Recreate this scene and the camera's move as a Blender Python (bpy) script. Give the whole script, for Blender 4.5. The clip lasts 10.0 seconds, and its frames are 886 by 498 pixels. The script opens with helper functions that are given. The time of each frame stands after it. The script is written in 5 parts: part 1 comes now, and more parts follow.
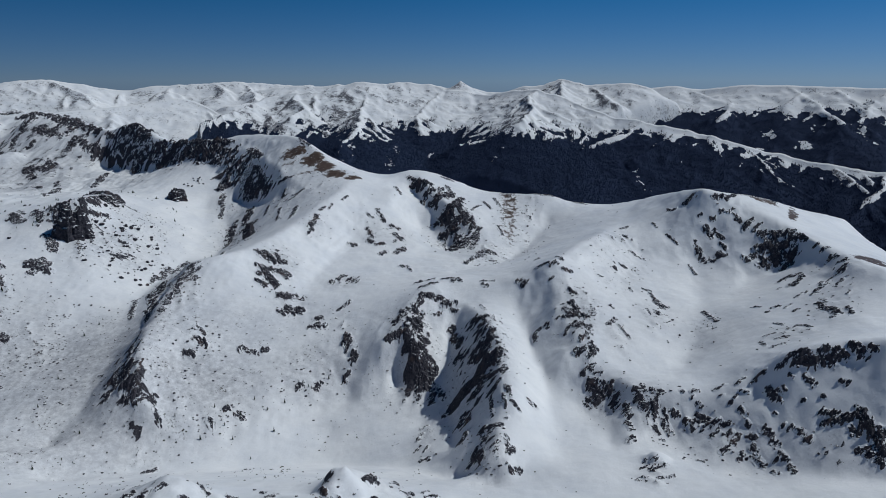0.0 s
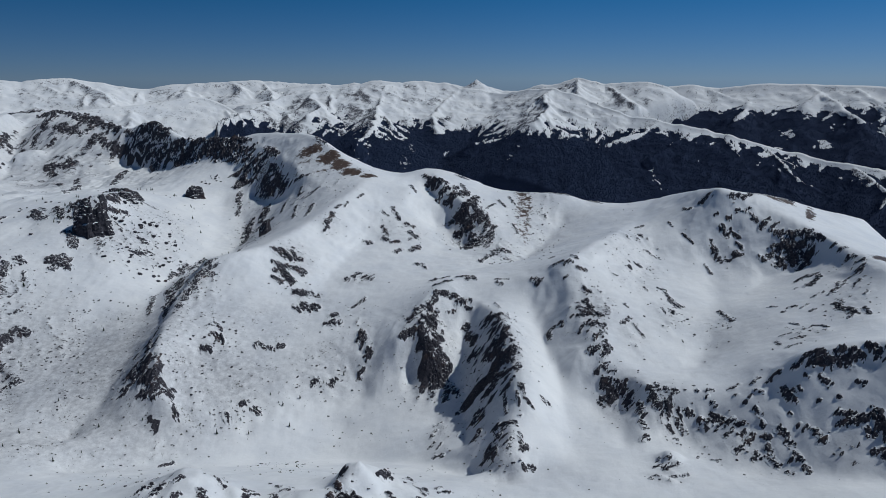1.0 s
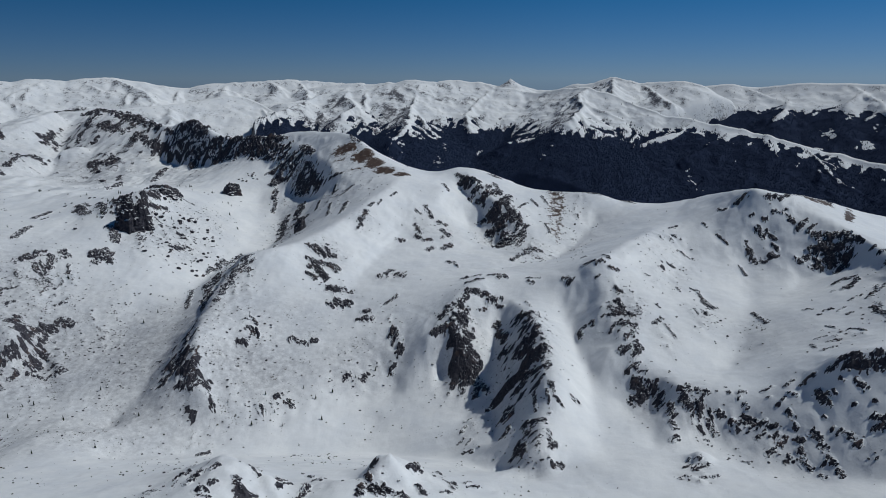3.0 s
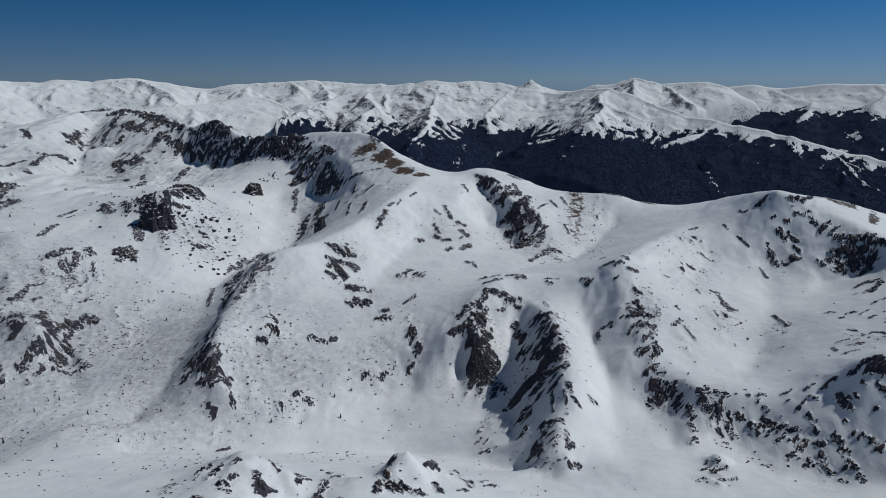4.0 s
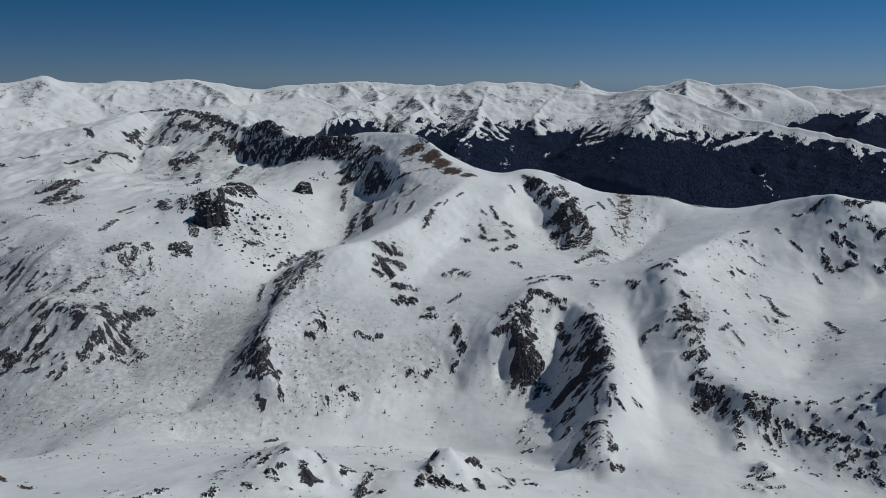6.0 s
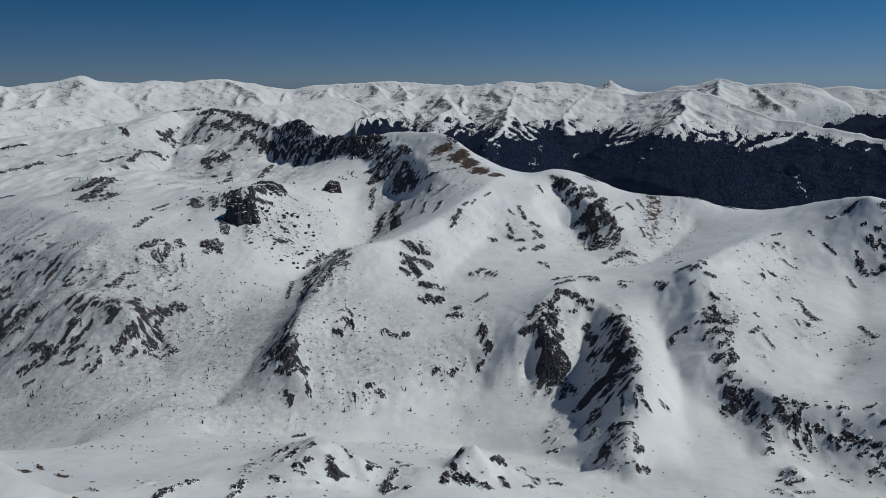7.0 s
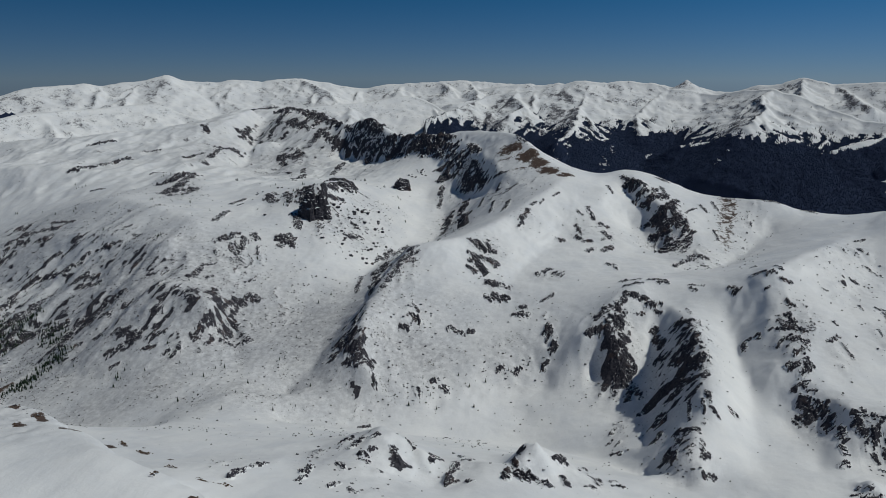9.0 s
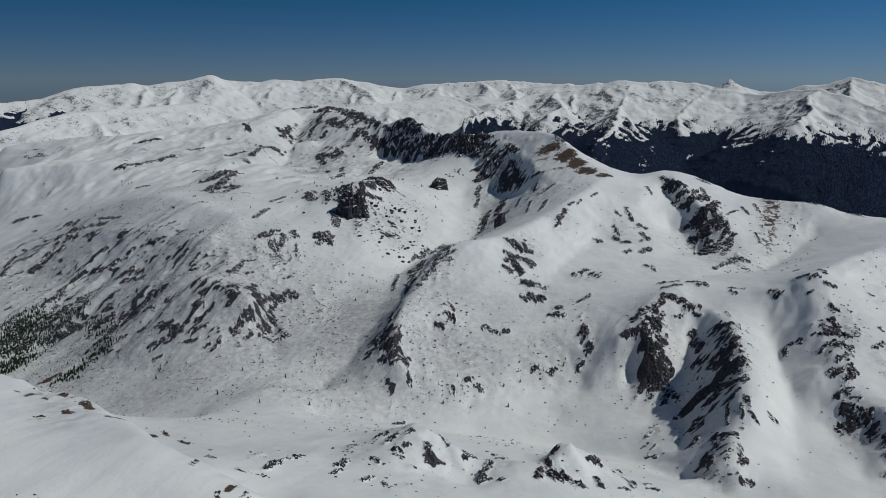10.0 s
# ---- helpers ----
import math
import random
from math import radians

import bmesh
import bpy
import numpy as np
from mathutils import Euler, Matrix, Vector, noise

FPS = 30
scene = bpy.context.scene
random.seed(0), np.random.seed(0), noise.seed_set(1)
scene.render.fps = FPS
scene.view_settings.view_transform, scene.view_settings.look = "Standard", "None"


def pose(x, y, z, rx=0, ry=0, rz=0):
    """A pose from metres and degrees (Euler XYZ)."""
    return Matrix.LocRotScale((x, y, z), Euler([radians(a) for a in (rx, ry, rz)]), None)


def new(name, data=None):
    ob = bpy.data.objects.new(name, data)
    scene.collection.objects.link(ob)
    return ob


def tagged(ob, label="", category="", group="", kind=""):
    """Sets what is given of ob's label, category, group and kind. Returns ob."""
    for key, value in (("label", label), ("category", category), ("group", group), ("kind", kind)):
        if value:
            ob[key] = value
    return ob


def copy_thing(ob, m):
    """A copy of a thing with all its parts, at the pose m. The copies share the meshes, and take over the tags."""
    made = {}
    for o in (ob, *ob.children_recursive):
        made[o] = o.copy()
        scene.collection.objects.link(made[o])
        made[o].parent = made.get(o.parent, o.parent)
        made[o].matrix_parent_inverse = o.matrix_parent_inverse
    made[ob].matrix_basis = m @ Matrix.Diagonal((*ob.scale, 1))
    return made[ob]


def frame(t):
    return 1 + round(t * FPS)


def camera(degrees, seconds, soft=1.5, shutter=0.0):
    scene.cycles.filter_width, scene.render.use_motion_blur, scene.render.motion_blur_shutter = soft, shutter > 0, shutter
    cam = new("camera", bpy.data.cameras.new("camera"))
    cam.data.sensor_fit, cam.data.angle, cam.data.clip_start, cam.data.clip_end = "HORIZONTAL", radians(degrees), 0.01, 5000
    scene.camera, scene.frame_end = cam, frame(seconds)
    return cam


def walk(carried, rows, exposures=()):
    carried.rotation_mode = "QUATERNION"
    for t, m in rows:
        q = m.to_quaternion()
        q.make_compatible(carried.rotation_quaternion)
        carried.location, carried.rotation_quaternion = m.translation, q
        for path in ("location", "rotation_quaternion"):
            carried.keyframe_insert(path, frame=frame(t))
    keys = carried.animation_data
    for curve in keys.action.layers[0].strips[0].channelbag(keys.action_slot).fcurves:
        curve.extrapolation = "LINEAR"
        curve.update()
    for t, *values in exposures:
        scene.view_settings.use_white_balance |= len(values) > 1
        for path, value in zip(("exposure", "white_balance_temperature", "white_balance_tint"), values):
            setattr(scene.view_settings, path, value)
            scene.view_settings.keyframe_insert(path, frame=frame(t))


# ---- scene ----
EYE = 500.0
cam = camera(64.06, 10.0, soft=0.75)
ROWS = [
    (0.0, 0.00, 0.00, 0.00, 0.00, -13.37),
    (0.5, 0.31, -2.55, 0.06, 0.61, -13.42),
    (1.0, 0.62, -5.12, 0.12, 1.25, -13.48),
    (1.5, 0.94, -7.69, 0.17, 1.87, -13.52),
    (2.0, 1.28, -10.26, 0.22, 2.56, -13.53),
    (2.5, 1.64, -12.82, 0.27, 3.23, -13.55),
    (4.0, 2.82, -20.42, 0.45, 5.53, -13.48),
    (4.5, 3.27, -22.92, 0.51, 6.40, -13.44),
    (5.0, 3.77, -25.38, 0.56, 7.39, -13.42),
    (5.5, 4.35, -27.81, 0.59, 8.34, -13.41),
    (7.0, 6.36, -35.01, 0.58, 11.66, -13.42),
    (7.5, 7.11, -37.36, 0.57, 12.86, -13.43),
    (8.0, 7.92, -39.65, 0.52, 14.27, -13.44),
    (8.5, 8.81, -41.91, 0.48, 15.70, -13.46),
    (9.0, 9.76, -44.15, 0.44, 17.26, -13.47),
    (9.5, 10.76, -46.37, 0.39, 18.74, -13.48),
    (10.0, 11.78, -48.59, 0.34, 20.30, -13.49),
]
EXPOSURES = [(0.0, -0.68, 5950, 5), (4.0, -0.73, 6150, 4), (10.0, -0.80, 6500, 3)]
walk(cam, [(t, pose(x, y, EYE + z, 90 + pitch, 0, yaw)) for t, x, y, z, yaw, pitch in ROWS], EXPOSURES)

# ---- light ----
SKY_LOW, SKY_HIGH = (0.58, 0.72, 1.12, 1.0), (0.13, 0.72, 1.16, 1.0)
SUN_AZ, SUN_EL = 80.0, 48.0
sun = new("sun", bpy.data.lights.new("sun", "SUN"))
sun.data.energy, sun.data.angle, sun.data.color = 4.05, radians(0.53), (1.0, 0.97, 0.93)
toward = Vector((math.sin(radians(SUN_AZ)) * math.cos(radians(SUN_EL)), math.cos(radians(SUN_AZ)) * math.cos(radians(SUN_EL)), math.sin(radians(SUN_EL))))
sun.matrix_world = Matrix.Translation((0, 0, 2000)) @ toward.to_track_quat("Z", "Y").to_matrix().to_4x4()
world = bpy.data.worlds.new("sky")
scene.world = world
world.use_nodes = True
sky = world.node_tree.nodes.new("ShaderNodeTexSky")
sky.sky_type, sky.sun_disc, sky.sun_elevation, sky.sun_rotation = "NISHITA", False, radians(SUN_EL), radians(SUN_AZ)
sky.altitude, sky.air_density, sky.dust_density, sky.ozone_density = 4500, 1.0, 0.5, 1.0
background = world.node_tree.nodes["Background"]
background.inputs["Strength"].default_value = 0.061
nodes, links = world.node_tree.nodes, world.node_tree.links
place, split, lift = nodes.new("ShaderNodeTexCoord"), nodes.new("ShaderNodeSeparateXYZ"), nodes.new("ShaderNodeMapRange")
links.new(place.outputs["Generated"], split.inputs[0])
links.new(split.outputs["Z"], lift.inputs["Value"])
lift.interpolation_type, lift.inputs["From Min"].default_value, lift.inputs["From Max"].default_value = "SMOOTHSTEP", -0.03, 0.17
hue, tint = nodes.new("ShaderNodeMix"), nodes.new("ShaderNodeMix")
hue.data_type, tint.data_type, tint.blend_type = "RGBA", "RGBA", "MULTIPLY"
hue.inputs["A"].default_value, hue.inputs["B"].default_value = SKY_LOW, SKY_HIGH
tint.inputs["Factor"].default_value = 1.0
links.new(lift.outputs[0], hue.inputs["Factor"])
links.new(hue.outputs["Result"], tint.inputs["B"])
# the sky is deeper away from the sun
turn, deep, dim = nodes.new("ShaderNodeVectorMath"), nodes.new("ShaderNodeMapRange"), nodes.new("ShaderNodeMix")
turn.operation, turn.inputs[1].default_value = "DOT_PRODUCT", (math.sin(radians(SUN_AZ)), math.cos(radians(SUN_AZ)), 0)
links.new(place.outputs["Generated"], turn.inputs[0])
links.new(turn.outputs["Value"], deep.inputs["Value"])
for key, value in (("From Min", -0.75), ("From Max", 0.3), ("To Min", 0.55), ("To Max", 1.0)):
    deep.inputs[key].default_value = value
dim.data_type, dim.blend_type = "RGBA", "MULTIPLY"
dim.inputs["Factor"].default_value = 1.0
links.new(sky.outputs["Color"], dim.inputs["A"])
links.new(deep.outputs[0], dim.inputs["B"])
links.new(dim.outputs["Result"], tint.inputs["A"])
links.new(tint.outputs["Result"], background.inputs["Color"])

# ---- materials ----
class Mat:
    """A node material, with short words for the nodes that the surfaces share."""

    def __init__(self, name, rough=0.7, specular=0.3):
        self.m = bpy.data.materials.new(name)
        self.m.use_nodes = True
        self.t = self.m.node_tree
        self.bsdf = self.t.nodes["Principled BSDF"]
        self.bsdf.inputs["Roughness"].default_value = rough
        self.bsdf.inputs["Specular IOR Level"].default_value = specular
        self.place = self.node("ShaderNodeNewGeometry")

    def node(self, kind, **values):
        n = self.t.nodes.new(kind)
        for key, value in values.items():
            setattr(n, key, value)
        return n

    def put(self, value, socket):
        if isinstance(value, bpy.types.NodeSocket):
            self.t.links.new(value, socket)
        else:
            socket.default_value = value

    def noise(self, size, detail=5.0, rough=0.6, stretch=None, vector=None):
        """Noise whose largest grain is about size metres."""
        n = self.node("ShaderNodeTexNoise")
        n.inputs["Scale"].default_value, n.inputs["Detail"].default_value, n.inputs["Roughness"].default_value = 1 / size, detail, rough
        v = vector or self.place.outputs["Position"]
        if stretch:
            s = self.node("ShaderNodeVectorMath", operation="MULTIPLY")
            self.put(v, s.inputs[0])
            s.inputs[1].default_value = stretch
            v = s.outputs[0]
        self.put(v, n.inputs["Vector"])
        return n.outputs["Fac"]

    def math(self, op, a, b=0.0, c=0.0):
        n = self.node("ShaderNodeMath", operation=op)
        for value, socket in zip((a, b, c), n.inputs):
            self.put(value, socket)
        return n.outputs[0]

    def span(self, value, low, high, a=0.0, b=1.0):
        n = self.node("ShaderNodeMapRange", interpolation_type="SMOOTHSTEP")
        for v, socket in zip((value, low, high, a, b), n.inputs):
            self.put(v, socket)
        return n.outputs[0]

    def mix(self, f, a, b):
        n = self.node("ShaderNodeMix", data_type="RGBA")
        self.put(f, n.inputs["Factor"])
        for v, socket in ((a, n.inputs["A"]), (b, n.inputs["B"])):
            self.put((*v, 1.0) if isinstance(v, tuple) else v, socket)
        return n.outputs["Result"]

    def attribute(self, name):
        return self.node("ShaderNodeAttribute", attribute_name=name).outputs["Fac"]

    def steep(self):
        """0 on the level, 1 on an upright face."""
        s = self.node("ShaderNodeSeparateXYZ")
        self.put(self.place.outputs["Normal"], s.inputs[0])
        return self.math("SUBTRACT", 1.0, s.outputs["Z"])

    def bump(self, height, strength, distance):
        b = self.node("ShaderNodeBump")
        b.inputs["Strength"].default_value, b.inputs["Distance"].default_value = strength, distance
        self.put(height, b.inputs["Height"])
        self.put(b.outputs["Normal"], self.bsdf.inputs["Normal"])

    def finish(self, colour, rough=None):
        self.put(colour, self.bsdf.inputs["Base Color"])
        if rough is not None:
            self.put(rough, self.bsdf.inputs["Roughness"])
        return self.m


def snow_colour(m, old=0.0):
    return m.mix(m.span(m.noise(70, 6), 0.35, 0.7), (0.83 - old, 0.83 - old, 0.83 - old), (0.74 - old, 0.75 - old, 0.77 - old))


def rock_colour(m, size=4.0):
    grey = m.mix(m.span(m.noise(size, 8, 0.7), 0.3, 0.7), (0.015, 0.016, 0.026), (0.075, 0.070, 0.080))
    return m.mix(m.span(m.noise(size * 5, 4), 0.55, 0.75), grey, (0.105, 0.075, 0.068))


def ground_material():
    """Wind-packed snow; rock and dead grass where the ground is steep or swept bare."""
    m = Mat("mountain_snow", 0.55, 0.25)
    speckle = m.noise(5, 9, 0.78)
    lean = m.steep()
    bare = m.math("MULTIPLY", m.attribute("bare"), m.math("MULTIPLY_ADD", lean, 0.95, 0.43))
    bare = m.math("ADD", bare, m.math("MULTIPLY", lean, 0.25))
    bare = m.math("ADD", bare, m.math("MULTIPLY", m.math("SUBTRACT", speckle, 0.5), 1.45))
    rock = m.span(bare, 0.49, 0.57)
    grit = m.math("MULTIPLY", m.attribute("grit"), m.span(m.noise(9.0, 8, 0.75), 0.15, 0.80))
    snow = m.mix(grit, snow_colour(m), (0.24, 0.24, 0.26))
    twigs = m.math("MULTIPLY", m.span(m.attribute("grit"), 0.0, 0.8), m.span(m.math("ADD", m.noise(3.4, 3, 0.7), m.math("MULTIPLY", m.noise(30, 5, 0.6), 0.9)), 1.15, 1.22))
    snow = m.mix(twigs, snow, (0.10, 0.095, 0.085))
    colour = m.mix(rock, snow, rock_colour(m))
    grass = m.span(m.math("ADD", m.attribute("grass"), m.math("MULTIPLY", m.math("SUBTRACT", m.noise(14, 8, 0.75), 0.5), 2.2)), 0.62, 0.80)
    colour = m.mix(grass, colour, m.mix(m.noise(5), (0.045, 0.032, 0.027), (0.13, 0.088, 0.066)))
    drift = m.math("ADD", m.noise(9, 6, 0.65), m.math("MULTIPLY", m.noise(3, 4, 0.6, (1.0, 0.25, 1.0)), 0.25))
    m.bump(m.math("ADD", drift, m.math("MULTIPLY", m.math("MULTIPLY", rock, speckle), 2.0)), 0.5, 1.2)
    return m.finish(colour, m.span(rock, 0, 1, 0.5, 0.85))


def range_material():
    """Snow, rock on the steep faces, and the dark floor of spruce woods."""
    m = Mat("range_snow", 0.85, 0.03)
    fine = m.math("ADD", m.noise(15, 9, 0.85), m.math("MULTIPLY", m.noise(90, 5), 0.4))
    bare = m.math("ADD", m.math("MULTIPLY", m.steep(), 0.55), m.math("MULTIPLY", m.math("SUBTRACT", fine, 0.70), 2.6))
    rock = m.span(m.math("ADD", bare, m.math("MULTIPLY", m.attribute("bare"), 0.36)), 0.24, 0.50)
    colour = m.mix(rock, snow_colour(m, 0.06), m.mix(m.noise(30, 6), (0.09, 0.09, 0.105), (0.20, 0.195, 0.205)))
    wood = m.span(m.math("ADD", m.math("MULTIPLY", m.attribute("wood"), 2.2), m.math("MULTIPLY", m.math("SUBTRACT", m.noise(22, 9, 0.8), 0.5), 2.3)), 0.95, 1.05)
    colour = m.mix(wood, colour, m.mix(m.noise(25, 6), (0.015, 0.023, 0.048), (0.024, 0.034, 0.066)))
    m.bump(m.noise(30, 8, 0.7), 0.35, 5)
    return m.finish(colour)


def leaf_material(name, dark, light):
    m = Mat(name, 1.0, 0.0)
    return m.finish(m.mix(m.noise(2.5, 4), dark, light))


MAT_GROUND, MAT_RANGE = ground_material(), range_material()
MAT_SPRUCE = leaf_material("spruce_needles", (0.010, 0.018, 0.014), (0.030, 0.042, 0.028))
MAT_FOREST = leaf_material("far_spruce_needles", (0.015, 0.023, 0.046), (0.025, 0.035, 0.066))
MAT_PINE = leaf_material("dwarf_pine_needles", (0.012, 0.018, 0.012), (0.045, 0.045, 0.028))
MAT_BARK = leaf_material("spruce_bark", (0.04, 0.03, 0.022), (0.10, 0.075, 0.055))


def stone_material():
    m = Mat("loose_stone", 0.85, 0.2)
    m.bump(m.noise(1.2, 6, 0.7), 0.8, 0.4)
    return m.finish(m.mix(m.span(m.math("ADD", m.steep(), m.math("MULTIPLY", m.noise(2.0, 5), 0.5)), 0.28, 0.36), (0.78, 0.78, 0.79), rock_colour(m, 2.5)))


def tower_material():
    m = Mat("jointed_rock", 0.85, 0.2)
    m.bump(m.math("ADD", m.noise(7, 8, 0.7), m.noise(2.0, 5, 0.6, (1.0, 1.0, 3.0))), 0.8, 1.6)
    ledge = m.math("ADD", m.steep(), m.math("MULTIPLY", m.noise(8, 7, 0.75), 0.9))
    return m.finish(m.mix(m.span(ledge, 0.72, 0.84), (0.78, 0.78, 0.79), rock_colour(m, 5)))


MAT_STONE, MAT_TOWER = stone_material(), tower_material()
MAT_HEATH = leaf_material("heath_twigs", (0.035, 0.024, 0.020), (0.12, 0.082, 0.058))

# ---- landforms: ridges, edges and valley lines, x y z ----
MAIN_CREST = [(-634, 2185, 338), (-521, 2099, 350), (-389, 1960, 348), (-289, 1835, 292), (-207, 1779, 270), (-151, 1814, 258), (-80, 1859, 276), (-13, 1854, 264), (84, 1837, 226), (167, 1795, 221), (260, 1755, 223), (330, 1760, 204), (420, 1740, 203), (468, 1679, 224), (503, 1557, 259), (526, 1412, 292), (575, 1396, 282), (654, 1433, 267), (753, 1460, 239), (864, 1470, 218)]
PLATEAU_RIM = [(-563, 2124, 345), (-723, 2170, 324), (-897, 2282, 319), (-1064, 2445, 358), (-1189, 2526, 328), (-1417, 2762, 356), (-1588, 2898, 368), (-1740, 2982, 368), (-1924, 3060, 359), (-2084, 3089, 352)]
PLATEAU_FRONT = [(-588, 2081, 312), (-508, 1974, 298), (-442, 1864, 279), (-384, 1774, 260), (-326, 1705, 245), (-267, 1650, 240)]
HEADWALL_FOOT = [(-396, 1743, 224), (-467, 1799, 192), (-534, 1871, 182), (-605, 1961, 208), (-691, 2090, 253), (-769, 2132, 254), (-868, 2190, 235), (-968, 2240, 209), (-1166, 2410, 216)]
BOWL_FLOOR = [(-643, 1905, 175), (-606, 1765, 145), (-582, 1645, 126), (-552, 1535, 116)]
SPUR_LEFT = [(-207, 1779, 270), (-246, 1643, 246), (-293, 1527, 217), (-344, 1411, 194), (-387, 1340, 181), (-423, 1304, 179), (-462, 1281, 171), (-485, 1247, 152), (-489, 1180, 131), (-481, 1110, 116), (-469, 1032, 107), (-460, 992, 88), (-443, 962, 63), (-423, 938, 39)]
GULLY_LEFT = [(-570, 1505, 106), (-585, 1388, 99), (-576, 1235, 89), (-555, 1138, 70), (-541, 1051, 46), (-540, 983, 19), (-555, 939, 6), (-562, 913, -16)]
PILLAR_RIDGE = [(-954, 2260, 219), (-939, 2040, 191), (-816, 1670, 234), (-793, 1511, 251), (-867, 1538, 229), (-969, 1560, 204), (-1018, 1531, 196), (-1105, 1540, 193), (-1283, 1685, 204), (-1430, 1794, 216)]
LEFT_SPUR = [(-957, 1541, 205), (-907, 1418, 184), (-889, 1312, 164), (-905, 1276, 154), (-838, 1204, 117), (-773, 1132, 86), (-750, 1066, 56), (-724, 1013, 37), (-668, 953, 16)]
BOWL_LEFT_SLOPE = [(-754, 1459, 184), (-699, 1352, 142), (-677, 1263, 106), (-653, 1177, 76), (-636, 1078, 46)]
CENTRE_FACE = [(-115, 1712, 245), (-156, 1568, 187), (-196, 1472, 154), (-246, 1334, 125), (-261, 1232, 97), (-273, 1142, 72), (-285, 1060, 40), (-297, 994, 9), (-295, 952, -14)]
CENTRE_GULLY = [(-47, 1640, 162), (-53, 1480, 144), (-75, 1330, 133), (-123, 1250, 119), (-135, 1170, 90), (-142, 1105, 51), (-150, 1059, 8), (-168, 990, -11)]
CENTRE_RIB = [(-72, 1848, 271), (-38, 1712, 247), (11, 1649, 216), (57, 1618, 193), (82, 1551, 157), (101, 1435, 141)]
SADDLE_BOWL = [(252, 1669, 171), (203, 1573, 143), (144, 1459, 130), (70, 1378, 136), (25, 1341, 135)]
SHELF_EDGE = [(468, 1679, 224), (372, 1476, 208), (285, 1320, 208), (221, 1237, 199), (188, 1205, 192), (151, 1209, 164), (85, 1238, 148), (3, 1247, 147), (-32, 1210, 140), (-65, 1171, 124)]
CRAG_RIB_WEST = [(-65, 1171, 124), (-56, 1103, 96), (-39, 1067, 66), (-24, 1052, 38), (-17, 1000, 12)]
CRAG_FOOT_WEST = [(-100, 1098, 87), (-76, 1069, 28), (-55, 1007, 8), (-33, 968, -5)]
CRAG_RIB_EAST = [(3, 1247, 145), (39, 1184, 124), (64, 1131, 124), (75, 1030, 132), (86, 991, 115), (93, 937, 102), (88, 887, 90), (76, 860, 69), (69, 801, 67), (85, 765, 44)]
CRAG_GULLY = [(20, 1165, 98), (12, 1103, 59), (13, 1024, 33), (9, 947, 13), (3, 861, 5)]
CRAG_LOW = [(69, 801, 67), (51, 787, 61), (41, 777, 47), (28, 782, 33)]
EAST_GULLY = [(122, 1188, 137), (133, 1130, 105), (141, 1063, 81), (148, 967, 66), (148, 895, 48), (145, 815, 41), (148, 744, 44)]
RIB_MIDDLE = [(188, 1205, 192), (203, 1155, 164), (210, 1085, 135), (219, 1005, 117), (221, 974, 98), (223, 951, 90), (241, 922, 66), (243, 874, 61), (241, 821, 56)]
RIB_MIDDLE_FOOT = [(178, 1150, 149), (184, 1090, 134), (190, 1042, 108), (184, 985, 94), (197, 925, 50), (219, 873, 47), (224, 826, 41)]
BOWL_EAST = [(478, 1310, 168), (456, 1205, 134), (410, 1085, 114), (381, 1014, 95), (335, 966, 90), (295, 961, 90), (262, 968, 94)]
EAST_SLOPE_RIB = [(384, 1330, 170), (331, 1230, 152), (290, 1125, 138), (290, 1045, 114), (294, 990, 99)]
EAST_SLOPE = [(429, 1310, 166), (378, 1190, 136), (366, 1095, 118)]
CORRIE_FLOOR = [(621, 1215, 161), (578, 1232, 154), (515, 1195, 143), (456, 1125, 130)]
RIM_SOUTH = [(223, 952, 94), (253, 915, 95), (277, 892, 93), (310, 881, 98), (346, 887, 101), (383, 894, 110), (418, 883, 131), (433, 868, 148), (455, 846, 172)]
RIM_SOUTH_FOOT = [(222, 820, 44), (256, 819, 46), (295, 837, 47), (314, 770, 48), (341, 758, 50), (379, 732, 55)]
CORRIE_SPUR = [(526, 1412, 292), (549, 1385, 264), (574, 1375, 261), (613, 1335, 251), (642, 1280, 238), (662, 1215, 226), (667, 1125, 217), (680, 1050, 217)]
CORRIE_BACK = [(530, 1340, 205), (542, 1290, 188), (560, 1255, 173), (583, 1228, 163), (610, 1215, 173), (629, 1180, 191), (632, 1110, 180)]
RIM_EAST = [(430, 849, 158), (452, 838, 176), (497, 820, 189), (532, 802, 200), (585, 757, 226)]
RIM_WALL_FOOT = [(422, 841, 144), (448, 822, 146), (475, 810, 154), (503, 800, 165), (529, 785, 181)]
RIM_EAST_FOOT = [(395, 722, 66), (431, 697, 74), (469, 679, 80), (531, 649, 90)]
CORRIE_LOW = [(514, 1027, 150), (531, 947, 161), (576, 932, 183)]
MOUND = [(236, 765, 46), (258, 778, 53), (274, 765, 54)]
VALLEY = [(156, 715, 48), (106, 767, 35), (52, 768, 22), (-36, 867, -14), (-138, 911, -35), (-224, 915, -37), (-274, 908, -36), (-372, 889, -30), (-448, 863, -22), (-516, 829, -12)]
APRON = [(-167, 987, -24), (-230, 964, -21), (-286, 952, -19), (-345, 941, -12), (-404, 930, -5), (-469, 913, 1), (-519, 887, 7), (-572, 856, 16), (-619, 821, 25)]
FACE_LOW = [(-423, 1037, 63), (-347, 1043, 44), (-273, 1050, 35), (-218, 1067, 31)]
FACE_FOOT = [(-440, 956, 37), (-380, 966, 22), (-320, 981, 9), (-262, 1003, 5), (-193, 1031, -2)]
